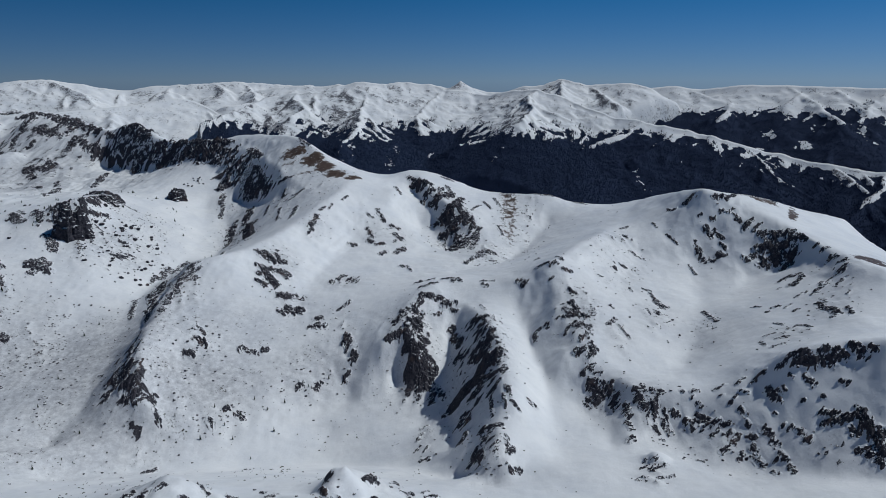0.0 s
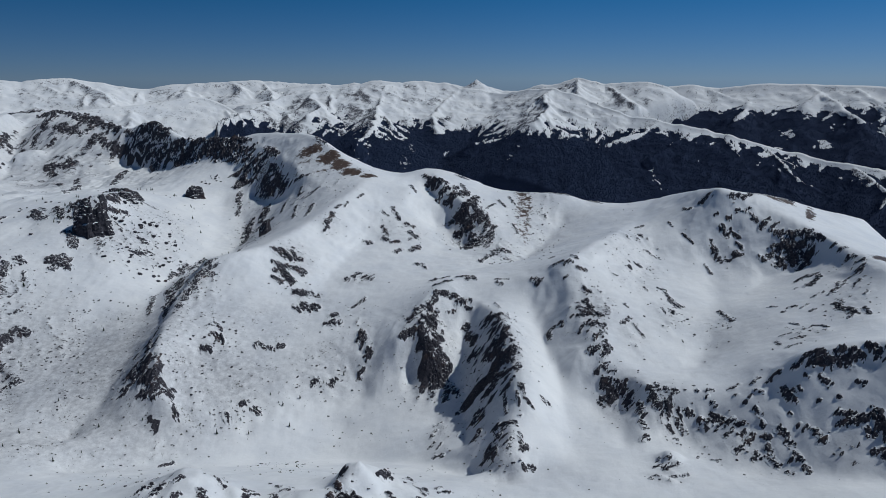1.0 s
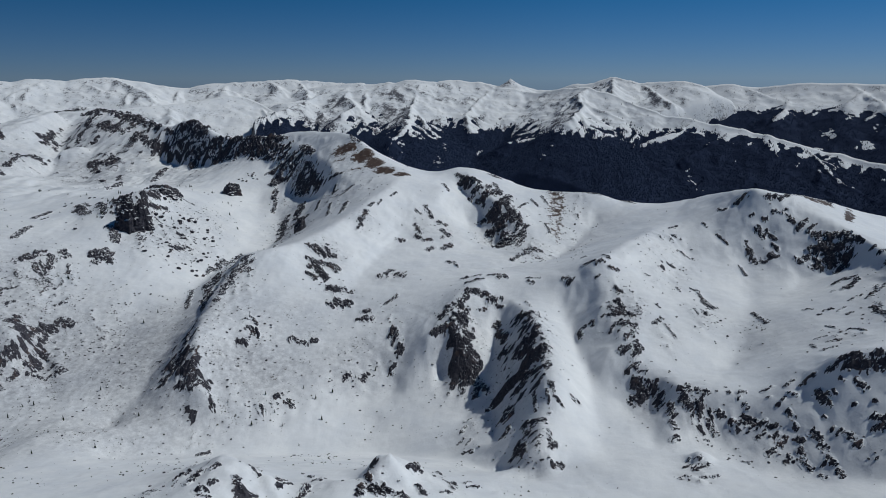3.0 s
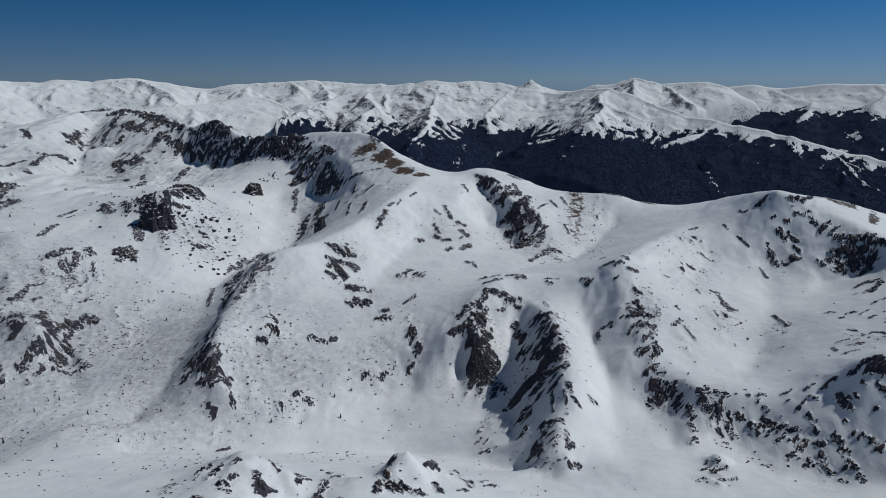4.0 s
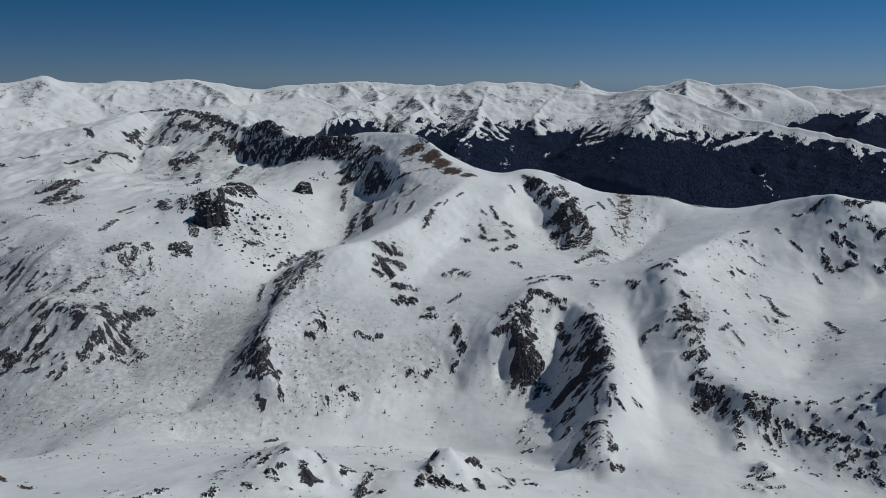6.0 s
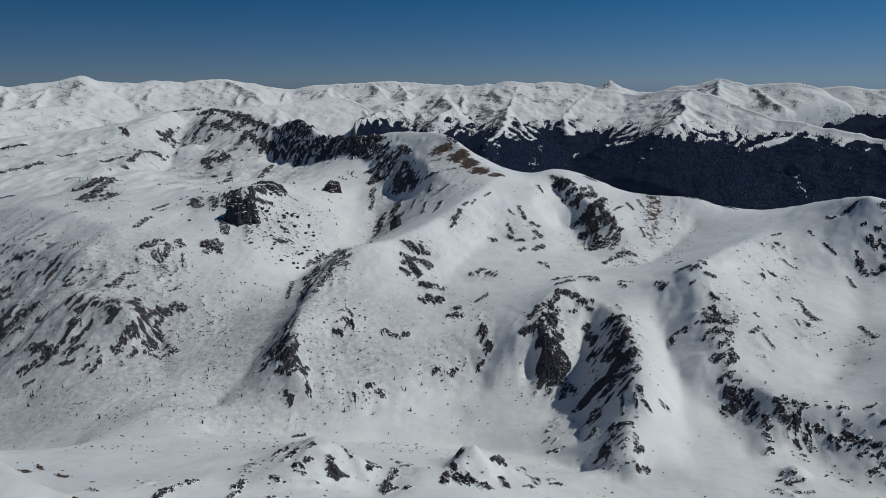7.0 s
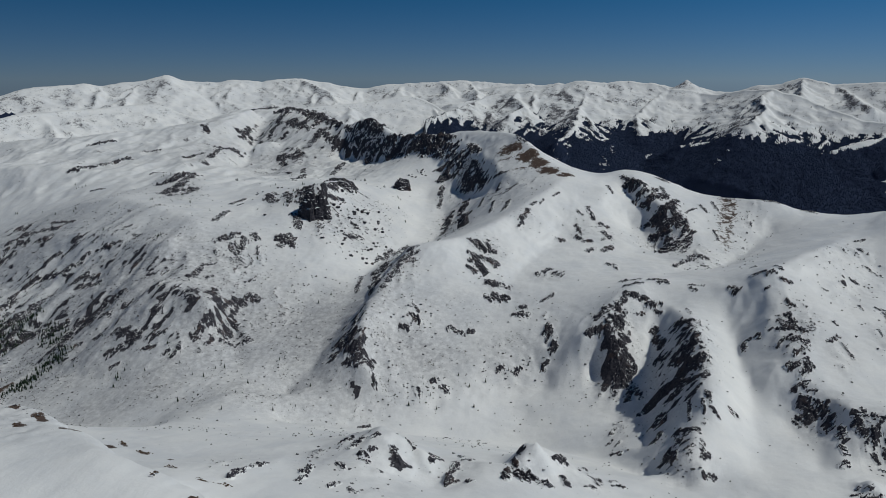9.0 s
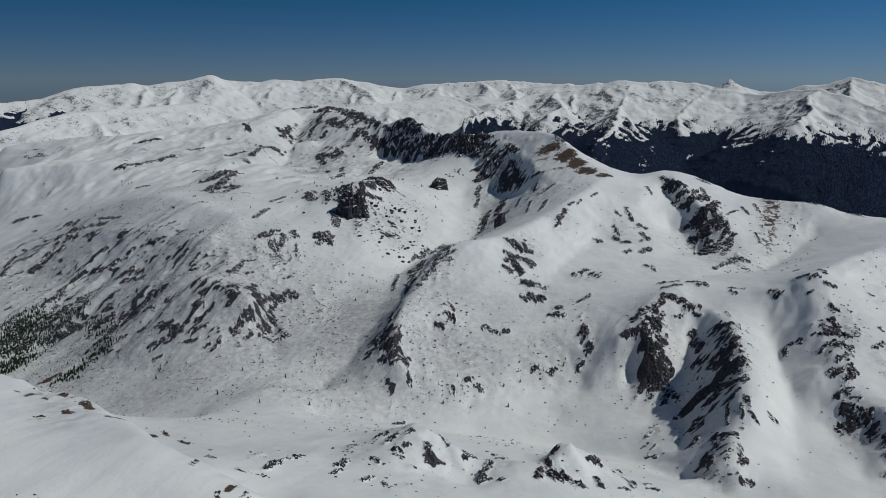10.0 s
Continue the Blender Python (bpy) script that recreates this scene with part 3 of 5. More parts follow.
CRAG_SUMMIT_B = [(128, 1745, 139, 1706, 4.8, 2.6), (126, 1610, 136, 1576, 4.5, 2.5), (68, 1656, 90, 1693, 3.1, 2.2), (-118, 1752, -105, 1714, 4.8, 2.6)]
CRAG_FACE = [(-173, 1592, -160, 1585, 4.4, 2.4), (-152, 1615, -134, 1581, 6.0, 3.3), (-120, 1569, -101, 1569, 5.9, 3.2), (-106, 1541, -92, 1523, 7.2, 4.0), (-169, 1545, -153, 1515, 5.7, 3.2), (-165, 1503, -154, 1492, 7.0, 3.9), (-141, 1484, -129, 1490, 7.0, 3.8), (-107, 1503, -104, 1516, 4.3, 2.3), (-97, 1451, -84, 1480, 8.3, 4.6), (-129, 1439, -118, 1456, 6.8, 3.8), (-84, 1379, -70, 1376, 6.6, 3.6), (-199, 1480, -187, 1481, 7.0, 3.8), (-70, 1367, -62, 1348, 2.6, 2.2), (-364, 1347, -340, 1336, 6.3, 3.5), (-327, 1352, -314, 1340, 6.4, 3.5), (-351, 1314, -329, 1287, 8.6, 4.8)]
CRAG_FACE_B = [(-324, 1310, -296, 1305, 8.7, 4.8), (-346, 1269, -329, 1262, 6.0, 3.3)]
CRAG_CORRIE = [(494, 1419, 504, 1419, 9.2, 5.1), (544, 1369, 550, 1369, 3.8, 2.2), (559, 1365, 567, 1366, 5.1, 2.8), (566, 1353, 573, 1340, 5.0, 2.8), (578, 1325, 592, 1334, 6.2, 3.4), (589, 1312, 602, 1319, 4.9, 2.7), (572, 1322, 578, 1325, 3.7, 2.2), (599, 1298, 617, 1277, 8.5, 4.7), (613, 1282, 637, 1268, 8.4, 4.6), (634, 1273, 634, 1249, 7.1, 4.4), (644, 1257, 648, 1237, 4.7, 2.9), (582, 1277, 605, 1272, 9.6, 5.3), (598, 1267, 623, 1254, 9.5, 5.9), (569, 1267, 585, 1270, 6.0, 3.3), (555, 1270, 562, 1261, 4.8, 2.6), (582, 1249, 605, 1246, 10.6, 6.6)]
CRAG_CORRIE_B = [(603, 1239, 625, 1235, 10.5, 6.5), (607, 1222, 618, 1228, 7.0, 4.3), (614, 1257, 632, 1254, 8.3, 5.1), (628, 1232, 618, 1217, 4.6, 2.9), (575, 1167, 594, 1175, 5.6, 3.5), (590, 1175, 609, 1167, 4.5, 2.8), (584, 1133, 606, 1155, 6.5, 4.1), (559, 1137, 564, 1138, 2.2, 2.2), (574, 1132, 584, 1143, 3.3, 2.2), (565, 1082, 575, 1086, 4.1, 2.6), (577, 1082, 586, 1090, 2.2, 2.2), (584, 1070, 600, 1083, 5.2, 3.2), (607, 1097, 618, 1110, 4.2, 2.6), (611, 1088, 622, 1102, 3.1, 2.2), (633, 1107, 646, 1107, 6.3, 3.9), (646, 1116, 658, 1116, 4.2, 2.6)]
CRAG_CORRIE_C = [(619, 1071, 632, 1080, 4.1, 2.5), (615, 1032, 622, 1037, 3.0, 2.2), (571, 1026, 568, 1000, 6.8, 4.2), (576, 1003, 571, 978, 6.7, 4.1), (583, 1041, 580, 1028, 4.0, 2.5), (562, 970, 574, 976, 3.7, 2.3), (591, 987, 584, 963, 4.7, 2.9), (654, 1160, 662, 1156, 5.5, 3.4), (657, 1138, 664, 1134, 4.3, 2.7), (653, 1187, 662, 1186, 4.5, 2.8), (651, 1208, 657, 1208, 3.4, 2.2), (499, 1093, 510, 1087, 2.2, 2.2), (520, 1069, 531, 1066, 3.1, 2.2), (534, 1053, 546, 1061, 3.0, 2.2), (507, 1059, 511, 1059, 2.2, 2.2), (537, 1033, 543, 1032, 3.0, 2.2)]
CRAG_SLOPE = [(512, 1350, 518, 1338, 6.3, 3.5), (525, 1363, 531, 1363, 3.8, 2.2), (504, 1375, 510, 1375, 2.6, 2.2), (530, 1318, 534, 1300, 3.7, 2.2), (487, 1335, 491, 1318, 5.0, 2.7), (489, 1313, 493, 1289, 6.2, 3.4), (501, 1292, 506, 1285, 3.7, 2.2), (520, 1290, 530, 1287, 4.9, 2.7), (464, 1290, 466, 1263, 3.6, 2.2), (463, 1436, 473, 1423, 4.0, 2.2), (527, 1344, 536, 1322, 3.8, 2.2), (426, 1411, 429, 1395, 2.6, 2.2), (442, 1368, 455, 1341, 2.5, 2.2), (362, 1331, 384, 1312, 3.8, 2.2), (364, 1414, 378, 1423, 5.3, 2.9), (361, 1378, 365, 1369, 3.9, 2.2)]
CRAG_SLOPE_B = [(329, 1264, 338, 1264, 4.8, 2.6), (352, 1195, 364, 1194, 3.4, 2.2), (361, 1184, 368, 1158, 4.5, 2.8), (363, 1156, 376, 1140, 5.5, 3.4), (354, 1123, 353, 1105, 3.2, 2.2), (342, 1124, 343, 1113, 2.2, 2.2), (329, 1195, 329, 1185, 3.4, 2.2), (435, 1125, 440, 1077, 4.2, 2.6), (454, 957, 451, 933, 2.8, 2.2), (468, 970, 480, 970, 3.8, 2.3), (453, 919, 468, 920, 3.6, 2.2), (473, 946, 487, 944, 3.7, 2.3), (501, 973, 517, 972, 3.8, 2.3), (519, 977, 524, 956, 3.7, 2.3), (498, 1010, 503, 995, 2.9, 2.2)]
CRAG_SHELF = [(-51, 1263, -15, 1275, 4.8, 2.7), (-40, 1227, -14, 1233, 5.9, 3.6), (1, 1256, 27, 1252, 6.0, 3.7), (16, 1243, 32, 1243, 4.7, 2.9), (68, 1235, 93, 1230, 2.4, 2.2), (72, 1224, 77, 1216, 4.7, 2.9), (66, 1158, 71, 1140, 3.3, 2.2), (134, 1206, 145, 1195, 5.7, 3.5), (145, 1195, 140, 1193, 4.6, 2.8), (167, 1220, 186, 1212, 4.6, 2.9), (189, 1202, 200, 1206, 4.6, 2.8), (202, 1223, 211, 1213, 3.5, 2.2), (208, 1193, 222, 1191, 4.5, 2.8), (186, 1176, 191, 1177, 3.4, 2.2), (173, 1279, 180, 1280, 3.6, 2.2)]
CRAG_WEST = [(-88, 1109, -60, 1109, 8.6, 5.3), (-81, 1140, -66, 1145, 7.7, 4.8), (-67, 1159, -48, 1161, 7.8, 4.8), (-48, 1170, -39, 1187, 6.8, 4.2), (-34, 1196, -4, 1194, 8.0, 5.0), (1, 1177, 16, 1181, 7.9, 4.9), (16, 1168, 25, 1167, 4.5, 2.8), (-14, 1159, -4, 1164, 3.4, 2.2), (-56, 1130, -42, 1123, 9.8, 6.1), (-38, 1151, -46, 1106, 6.6, 4.1), (-45, 1086, -32, 1106, 8.5, 5.3), (-49, 1067, -36, 1085, 10.5, 6.5), (-27, 1076, -17, 1073, 6.3, 3.9), (-35, 1051, -26, 1067, 9.4, 5.8), (-39, 1036, -31, 1050, 9.3, 5.7), (-21, 1041, -15, 1064, 8.3, 5.1)]
CRAG_WEST_B = [(-17, 1008, -12, 1029, 7.1, 4.4), (-8, 1027, 1, 1004, 5.0, 3.1)]
CRAG_EAST = [(48, 1118, 66, 1102, 8.6, 5.3), (56, 1086, 72, 1064, 5.2, 3.2), (15, 1135, 29, 1096, 7.6, 4.7), (15, 1147, 20, 1137, 4.4, 2.7), (19, 1064, 37, 1048, 7.3, 4.5), (27, 1033, 32, 1038, 4.1, 2.5), (58, 1049, 75, 1035, 9.0, 5.6), (53, 1019, 73, 1008, 10.9, 6.7), (64, 985, 84, 980, 9.6, 6.0), (79, 969, 89, 942, 4.7, 2.9), (30, 981, 55, 966, 9.6, 6.0), (54, 958, 77, 942, 8.4, 5.2), (70, 947, 89, 942, 5.5, 3.4), (42, 949, 54, 945, 6.6, 4.1), (68, 918, 80, 924, 3.6, 2.3), (87, 909, 91, 886, 3.5, 2.2)]
CRAG_EAST_B = [(91, 881, 97, 875, 3.5, 2.2), (99, 873, 102, 869, 2.2, 2.2), (81, 889, 84, 871, 2.6, 2.2), (67, 910, 66, 869, 2.7, 2.2), (25, 934, 37, 922, 4.6, 2.9), (22, 918, 33, 912, 7.3, 4.6), (24, 870, 32, 884, 6.2, 3.8), (53, 855, 74, 837, 5.9, 3.7), (44, 825, 59, 832, 5.0, 3.1), (41, 825, 46, 790, 5.7, 3.5), (37, 816, 43, 802, 4.1, 2.5), (29, 811, 34, 807, 2.5, 2.2), (60, 798, 68, 806, 3.2, 2.2), (63, 788, 68, 795, 2.4, 2.2), (79, 819, 81, 799, 3.3, 2.2), (82, 793, 90, 801, 4.0, 2.5)]
CRAG_EAST_C = [(83, 772, 93, 773, 3.9, 2.4), (49, 850, 55, 825, 2.5, 2.2), (83, 855, 85, 857, 3.4, 2.2), (-33, 956, -24, 959, 3.8, 2.4), (-37, 927, -30, 941, 3.8, 2.3), (-30, 879, -19, 877, 3.6, 2.2), (-39, 903, -31, 911, 2.7, 2.2), (-27, 896, -21, 903, 2.7, 2.2), (117, 899, 127, 893, 3.6, 2.2)]
CRAG_RIB = [(211, 1146, 223, 1136, 4.4, 2.7), (210, 1113, 217, 1097, 5.3, 3.3), (196, 1081, 210, 1082, 6.2, 3.9), (211, 1090, 226, 1074, 6.3, 3.9), (210, 1055, 225, 1045, 8.1, 5.0), (212, 1017, 227, 1030, 7.0, 4.3), (203, 994, 221, 998, 8.7, 5.4), (213, 977, 223, 986, 6.7, 4.2), (201, 1057, 190, 1044, 4.1, 2.5), (225, 999, 231, 992, 3.9, 2.4), (166, 1087, 169, 1080, 4.2, 2.6), (148, 1089, 150, 1070, 4.2, 2.6), (152, 1089, 157, 1087, 3.2, 2.2), (260, 1061, 278, 1083, 4.1, 2.6), (279, 1066, 289, 1033, 3.1, 2.2), (277, 1119, 280, 1113, 3.2, 2.2)]
CRAG_RIB_B = [(183, 1083, 192, 1084, 3.1, 2.2), (202, 960, 215, 962, 4.7, 2.9), (215, 966, 223, 967, 2.8, 2.2), (221, 952, 228, 949, 3.7, 2.3), (211, 943, 222, 932, 7.4, 4.6), (221, 928, 236, 925, 8.3, 5.1), (205, 925, 216, 923, 6.4, 4.0), (236, 909, 238, 897, 6.3, 3.9), (238, 915, 244, 908, 3.6, 2.2), (247, 887, 248, 869, 5.3, 3.3), (244, 861, 246, 845, 4.3, 2.7), (238, 826, 244, 829, 5.0, 3.1)]
CRAG_SOUTH = [(261, 899, 266, 894, 4.4, 2.8), (272, 901, 274, 891, 4.4, 2.7), (264, 885, 269, 871, 6.1, 3.8), (284, 889, 294, 883, 4.4, 2.7), (280, 874, 289, 879, 3.5, 2.2), (278, 861, 283, 871, 6.0, 3.7), (278, 848, 281, 843, 5.1, 3.2), (291, 854, 295, 841, 5.1, 3.2), (303, 860, 308, 856, 4.3, 2.7), (293, 863, 295, 856, 3.4, 2.2), (319, 880, 322, 878, 2.6, 2.2), (281, 832, 283, 830, 2.5, 2.2), (332, 875, 340, 876, 3.5, 2.2), (330, 868, 333, 869, 2.6, 2.2), (335, 859, 337, 853, 3.4, 2.2), (330, 847, 341, 831, 4.2, 2.6)]
CRAG_SOUTH_B = [(317, 844, 329, 837, 5.1, 3.1), (332, 827, 349, 825, 5.0, 3.1), (338, 812, 345, 812, 4.9, 3.0), (351, 819, 359, 815, 3.3, 2.2), (352, 803, 359, 804, 4.0, 2.5), (354, 790, 363, 797, 4.8, 3.0), (341, 784, 349, 784, 4.8, 2.9), (359, 774, 361, 767, 3.9, 2.4), (353, 767, 355, 768, 2.3, 2.2), (360, 870, 367, 870, 3.4, 2.2), (372, 872, 376, 873, 2.6, 2.2), (362, 855, 366, 855, 2.5, 2.2), (367, 838, 369, 838, 2.5, 2.2), (374, 840, 378, 844, 2.5, 2.2), (386, 863, 395, 867, 3.4, 2.2), (384, 848, 391, 839, 2.5, 2.2)]
CRAG_SOUTH_C = [(406, 852, 412, 852, 5.0, 3.1), (399, 852, 402, 851, 2.2, 2.2), (410, 827, 415, 814, 5.7, 3.5), (412, 814, 415, 806, 4.0, 2.5), (423, 818, 424, 813, 2.4, 2.2), (433, 828, 436, 819, 2.4, 2.2), (376, 824, 378, 814, 3.3, 2.2), (377, 807, 378, 801, 3.2, 2.2), (374, 791, 378, 783, 4.0, 2.5), (372, 776, 374, 768, 4.7, 2.9), (389, 788, 394, 775, 4.7, 2.9), (393, 772, 396, 762, 3.9, 2.4), (370, 762, 375, 749, 4.6, 2.9), (387, 748, 392, 748, 3.0, 2.2), (382, 736, 384, 729, 3.7, 2.3), (395, 753, 397, 741, 3.8, 2.3)]
CRAG_SOUTH_D = [(399, 732, 398, 723, 3.7, 2.3), (412, 773, 416, 774, 3.1, 2.2), (419, 767, 424, 756, 3.8, 2.4), (421, 750, 427, 749, 4.5, 2.8), (436, 793, 438, 792, 2.4, 2.2), (409, 780, 412, 781, 2.3, 2.2), (407, 800, 408, 795, 2.2, 2.2)]
CRAG_RIM = [(428, 841, 437, 841, 4.9, 3.1), (441, 842, 457, 832, 4.9, 3.0), (441, 832, 455, 826, 4.1, 2.5), (465, 828, 478, 826, 4.0, 5.0), (460, 822, 489, 814, 6.4, 4.0), (481, 819, 485, 821, 4.0, 5.0), (503, 817, 507, 805, 5.5, 6.9), (509, 796, 512, 797, 2.3, 4.4), (516, 805, 519, 798, 3.1, 4.4), (448, 815, 451, 807, 4.0, 2.5), (451, 800, 455, 801, 2.4, 2.2), (478, 789, 482, 785, 3.1, 4.4), (455, 785, 456, 781, 2.3, 4.4), (447, 768, 458, 758, 4.6, 5.7), (445, 756, 460, 749, 4.5, 5.6), (464, 750, 472, 748, 5.2, 6.5)]
CRAG_RIM_B = [(463, 736, 466, 728, 4.4, 5.5), (478, 749, 481, 735, 6.7, 8.3), (478, 730, 487, 716, 8.0, 9.9), (483, 709, 484, 702, 6.4, 8.0), (471, 708, 473, 699, 5.7, 7.1), (462, 714, 470, 712, 3.6, 4.5), (473, 699, 476, 694, 3.5, 4.4), (481, 716, 483, 709, 4.3, 5.4), (246, 772, 255, 769, 4.7, 2.9), (248, 755, 263, 760, 5.4, 3.3), (236, 760, 244, 763, 2.3, 2.2), (262, 736, 268, 739, 3.0, 2.2), (225, 734, 230, 739, 3.0, 2.2), (248, 734, 252, 734, 3.0, 2.2), (310, 779, 316, 776, 2.2, 2.2)]
CRAG_SPUR = [(-458, 1281, -469, 1266, 7.2, 3.3), (-561, 1498, -564, 1439, 10.1, 4.6), (-584, 1462, -580, 1402, 9.8, 4.5), (-461, 1257, -476, 1237, 7.1, 3.7), (-594, 1411, -590, 1384, 6.4, 2.9), (-479, 1254, -473, 1198, 7.0, 3.6), (-552, 1342, -523, 1256, 8.9, 4.1), (-554, 1285, -502, 1177, 8.5, 4.4), (-478, 1195, -478, 1142, 6.7, 3.5), (-531, 1206, -503, 1149, 5.5, 2.8), (-583, 1282, -556, 1199, 5.7, 2.9), (-490, 1084, -496, 1077, 3.8, 2.2), (-499, 1072, -485, 1024, 4.9, 2.5), (-463, 998, -478, 1001, 5.9, 3.0), (-501, 1010, -473, 989, 7.1, 3.7), (-507, 1003, -482, 988, 9.4, 4.9)]
CRAG_SPUR_B = [(-500, 975, -489, 981, 8.1, 4.2), (-471, 971, -459, 974, 9.2, 4.8), (-453, 982, -450, 962, 6.9, 3.6), (-461, 956, -450, 959, 8.0, 4.1), (-440, 966, -428, 960, 5.7, 3.0), (-431, 962, -427, 972, 4.6, 2.4), (-506, 966, -497, 969, 4.6, 2.4), (-419, 950, -413, 942, 4.5, 2.3), (-446, 949, -437, 957, 4.5, 2.3)]
CRAG_RISE = [(-2087, 2156, -2006, 2192, 12.7, 7.0), (-1807, 2114, -1754, 2139, 6.1, 3.3), (-1816, 1972, -1814, 2043, 10.3, 5.7), (-1878, 1869, -1841, 1947, 14.2, 7.8), (-1897, 1855, -1874, 1881, 11.2, 6.2), (-1838, 1961, -1794, 2038, 7.2, 4.0), (-1575, 1863, -1545, 1897, 5.4, 3.0), (-1673, 1710, -1624, 1711, 5.1, 2.8), (-1784, 2440, -1738, 2408, 11.6, 6.4), (-1612, 2083, -1593, 2163, 10.4, 5.7), (-1641, 2500, -1685, 2628, 13.8, 7.6), (-1281, 1561, -1318, 1690, 16.5, 9.1), (-1337, 1715, -1344, 1768, 9.9, 5.4), (-1225, 1565, -1223, 1619, 9.1, 5.0), (-1246, 1531, -1222, 1545, 7.8, 4.3), (-1175, 1378, -1156, 1401, 4.1, 2.2)]
CRAG_RISE_B = [(-1022, 1481, -1017, 1523, 7.4, 4.1), (-983, 1363, -988, 1414, 6.0, 3.3), (-1253, 1384, -1238, 1373, 4.1, 2.3)]
CRAG_LEFT = [(-952, 1529, -902, 1490, 9.9, 4.6), (-898, 1529, -858, 1483, 9.8, 4.5), (-802, 1405, -784, 1389, 8.1, 3.7), (-914, 1265, -896, 1296, 13.2, 6.1), (-883, 1268, -861, 1240, 8.7, 4.0), (-859, 1265, -870, 1290, 10.8, 5.0), (-862, 1323, -846, 1304, 8.9, 4.1), (-828, 1281, -815, 1259, 5.3, 2.5), (-787, 1310, -775, 1338, 10.9, 5.0), (-793, 1338, -786, 1350, 8.9, 4.1), (-1217, 1232, -1178, 1231, 8.0, 3.7), (-1178, 1231, -1157, 1237, 5.6, 2.6), (-1186, 1291, -1172, 1294, 4.7, 2.2), (-1126, 1250, -1120, 1256, 5.6, 2.6), (-1067, 1222, -1062, 1229, 4.4, 2.2), (-982, 1112, -968, 1118, 7.2, 3.3)]
CRAG_LEFT_B = [(-956, 1120, -953, 1134, 7.2, 3.3), (-938, 1137, -927, 1147, 6.3, 2.9), (-877, 1103, -892, 1172, 6.2, 2.8), (-895, 1177, -875, 1187, 4.2, 2.2), (-854, 1130, -853, 1141, 5.0, 2.3), (-1141, 1176, -1133, 1178, 4.4, 2.2), (-1137, 1124, -1129, 1126, 5.3, 2.4)]
CRAG_FLANK = [(-2102, 1604, -2050, 1609, 9.7, 4.4), (-2020, 1611, -1984, 1613, 6.3, 2.9), (-1901, 1507, -1877, 1499, 5.9, 2.7), (-1629, 1363, -1613, 1386, 16.1, 7.4), (-1708, 1467, -1668, 1462, 12.7, 5.8), (-1604, 1389, -1549, 1375, 12.0, 5.5), (-1585, 1347, -1552, 1346, 10.5, 4.8), (-1516, 1337, -1468, 1333, 9.0, 4.1), (-1536, 1388, -1479, 1382, 11.8, 5.4), (-1546, 1430, -1443, 1397, 8.1, 3.7), (-1339, 1300, -1318, 1301, 7.4, 3.4), (-1599, 1251, -1581, 1281, 12.6, 5.8), (-1598, 1292, -1567, 1305, 15.5, 7.1), (-1599, 1316, -1619, 1348, 6.5, 3.0), (-1710, 1259, -1750, 1314, 10.6, 4.8), (-1677, 1211, -1683, 1237, 10.2, 4.7)]
CRAG_FLANK_B = [(-1348, 1197, -1271, 1189, 9.3, 4.2), (-1289, 1196, -1243, 1206, 7.0, 3.2), (-1209, 1157, -1149, 1148, 8.8, 4.0), (-1181, 1127, -1154, 1130, 8.7, 4.0), (-1384, 1177, -1368, 1195, 11.6, 5.3), (-1383, 1246, -1361, 1259, 9.6, 4.4), (-1336, 1246, -1327, 1260, 7.3, 3.3), (-1253, 1217, -1241, 1228, 5.7, 2.6), (-1389, 1160, -1396, 1138, 8.3, 3.8), (-1392, 1103, -1372, 1127, 11.8, 5.4), (-1649, 1219, -1630, 1236, 6.5, 3.0), (-1587, 1168, -1575, 1178, 5.1, 2.3), (-1514, 1085, -1504, 1097, 5.9, 2.7), (-1314, 1052, -1307, 1077, 15.7, 7.2), (-1265, 1011, -1264, 1037, 13.0, 5.9), (-1256, 988, -1234, 1001, 8.6, 3.9)]
CRAG_FLANK_C = [(-1234, 1001, -1196, 1007, 10.7, 4.9), (-1237, 1026, -1183, 1019, 8.7, 4.0), (-1277, 1085, -1279, 1098, 6.8, 3.1), (-1235, 1045, -1217, 1047, 6.6, 3.0), (-1416, 1013, -1380, 1030, 11.3, 5.2), (-1430, 1036, -1390, 1049, 7.9, 3.6), (-1326, 1017, -1306, 1033, 8.9, 4.1), (-1379, 965, -1362, 987, 13.0, 6.0), (-1305, 940, -1294, 966, 10.6, 4.9), (-1284, 984, -1272, 993, 6.5, 3.0), (-1459, 1030, -1450, 1042, 6.9, 3.2), (-1151, 1018, -1134, 1032, 14.7, 6.8), (-1078, 964, -1097, 1003, 12.2, 5.6), (-1096, 957, -1093, 974, 8.1, 3.7), (-1096, 1023, -1092, 1035, 6.3, 2.9), (-1034, 958, -1023, 962, 5.9, 2.7)]
CRAG_FLANK_D = [(-1217, 1143, -1193, 1147, 7.9, 3.6), (-1149, 1132, -1123, 1128, 6.7, 3.1)]
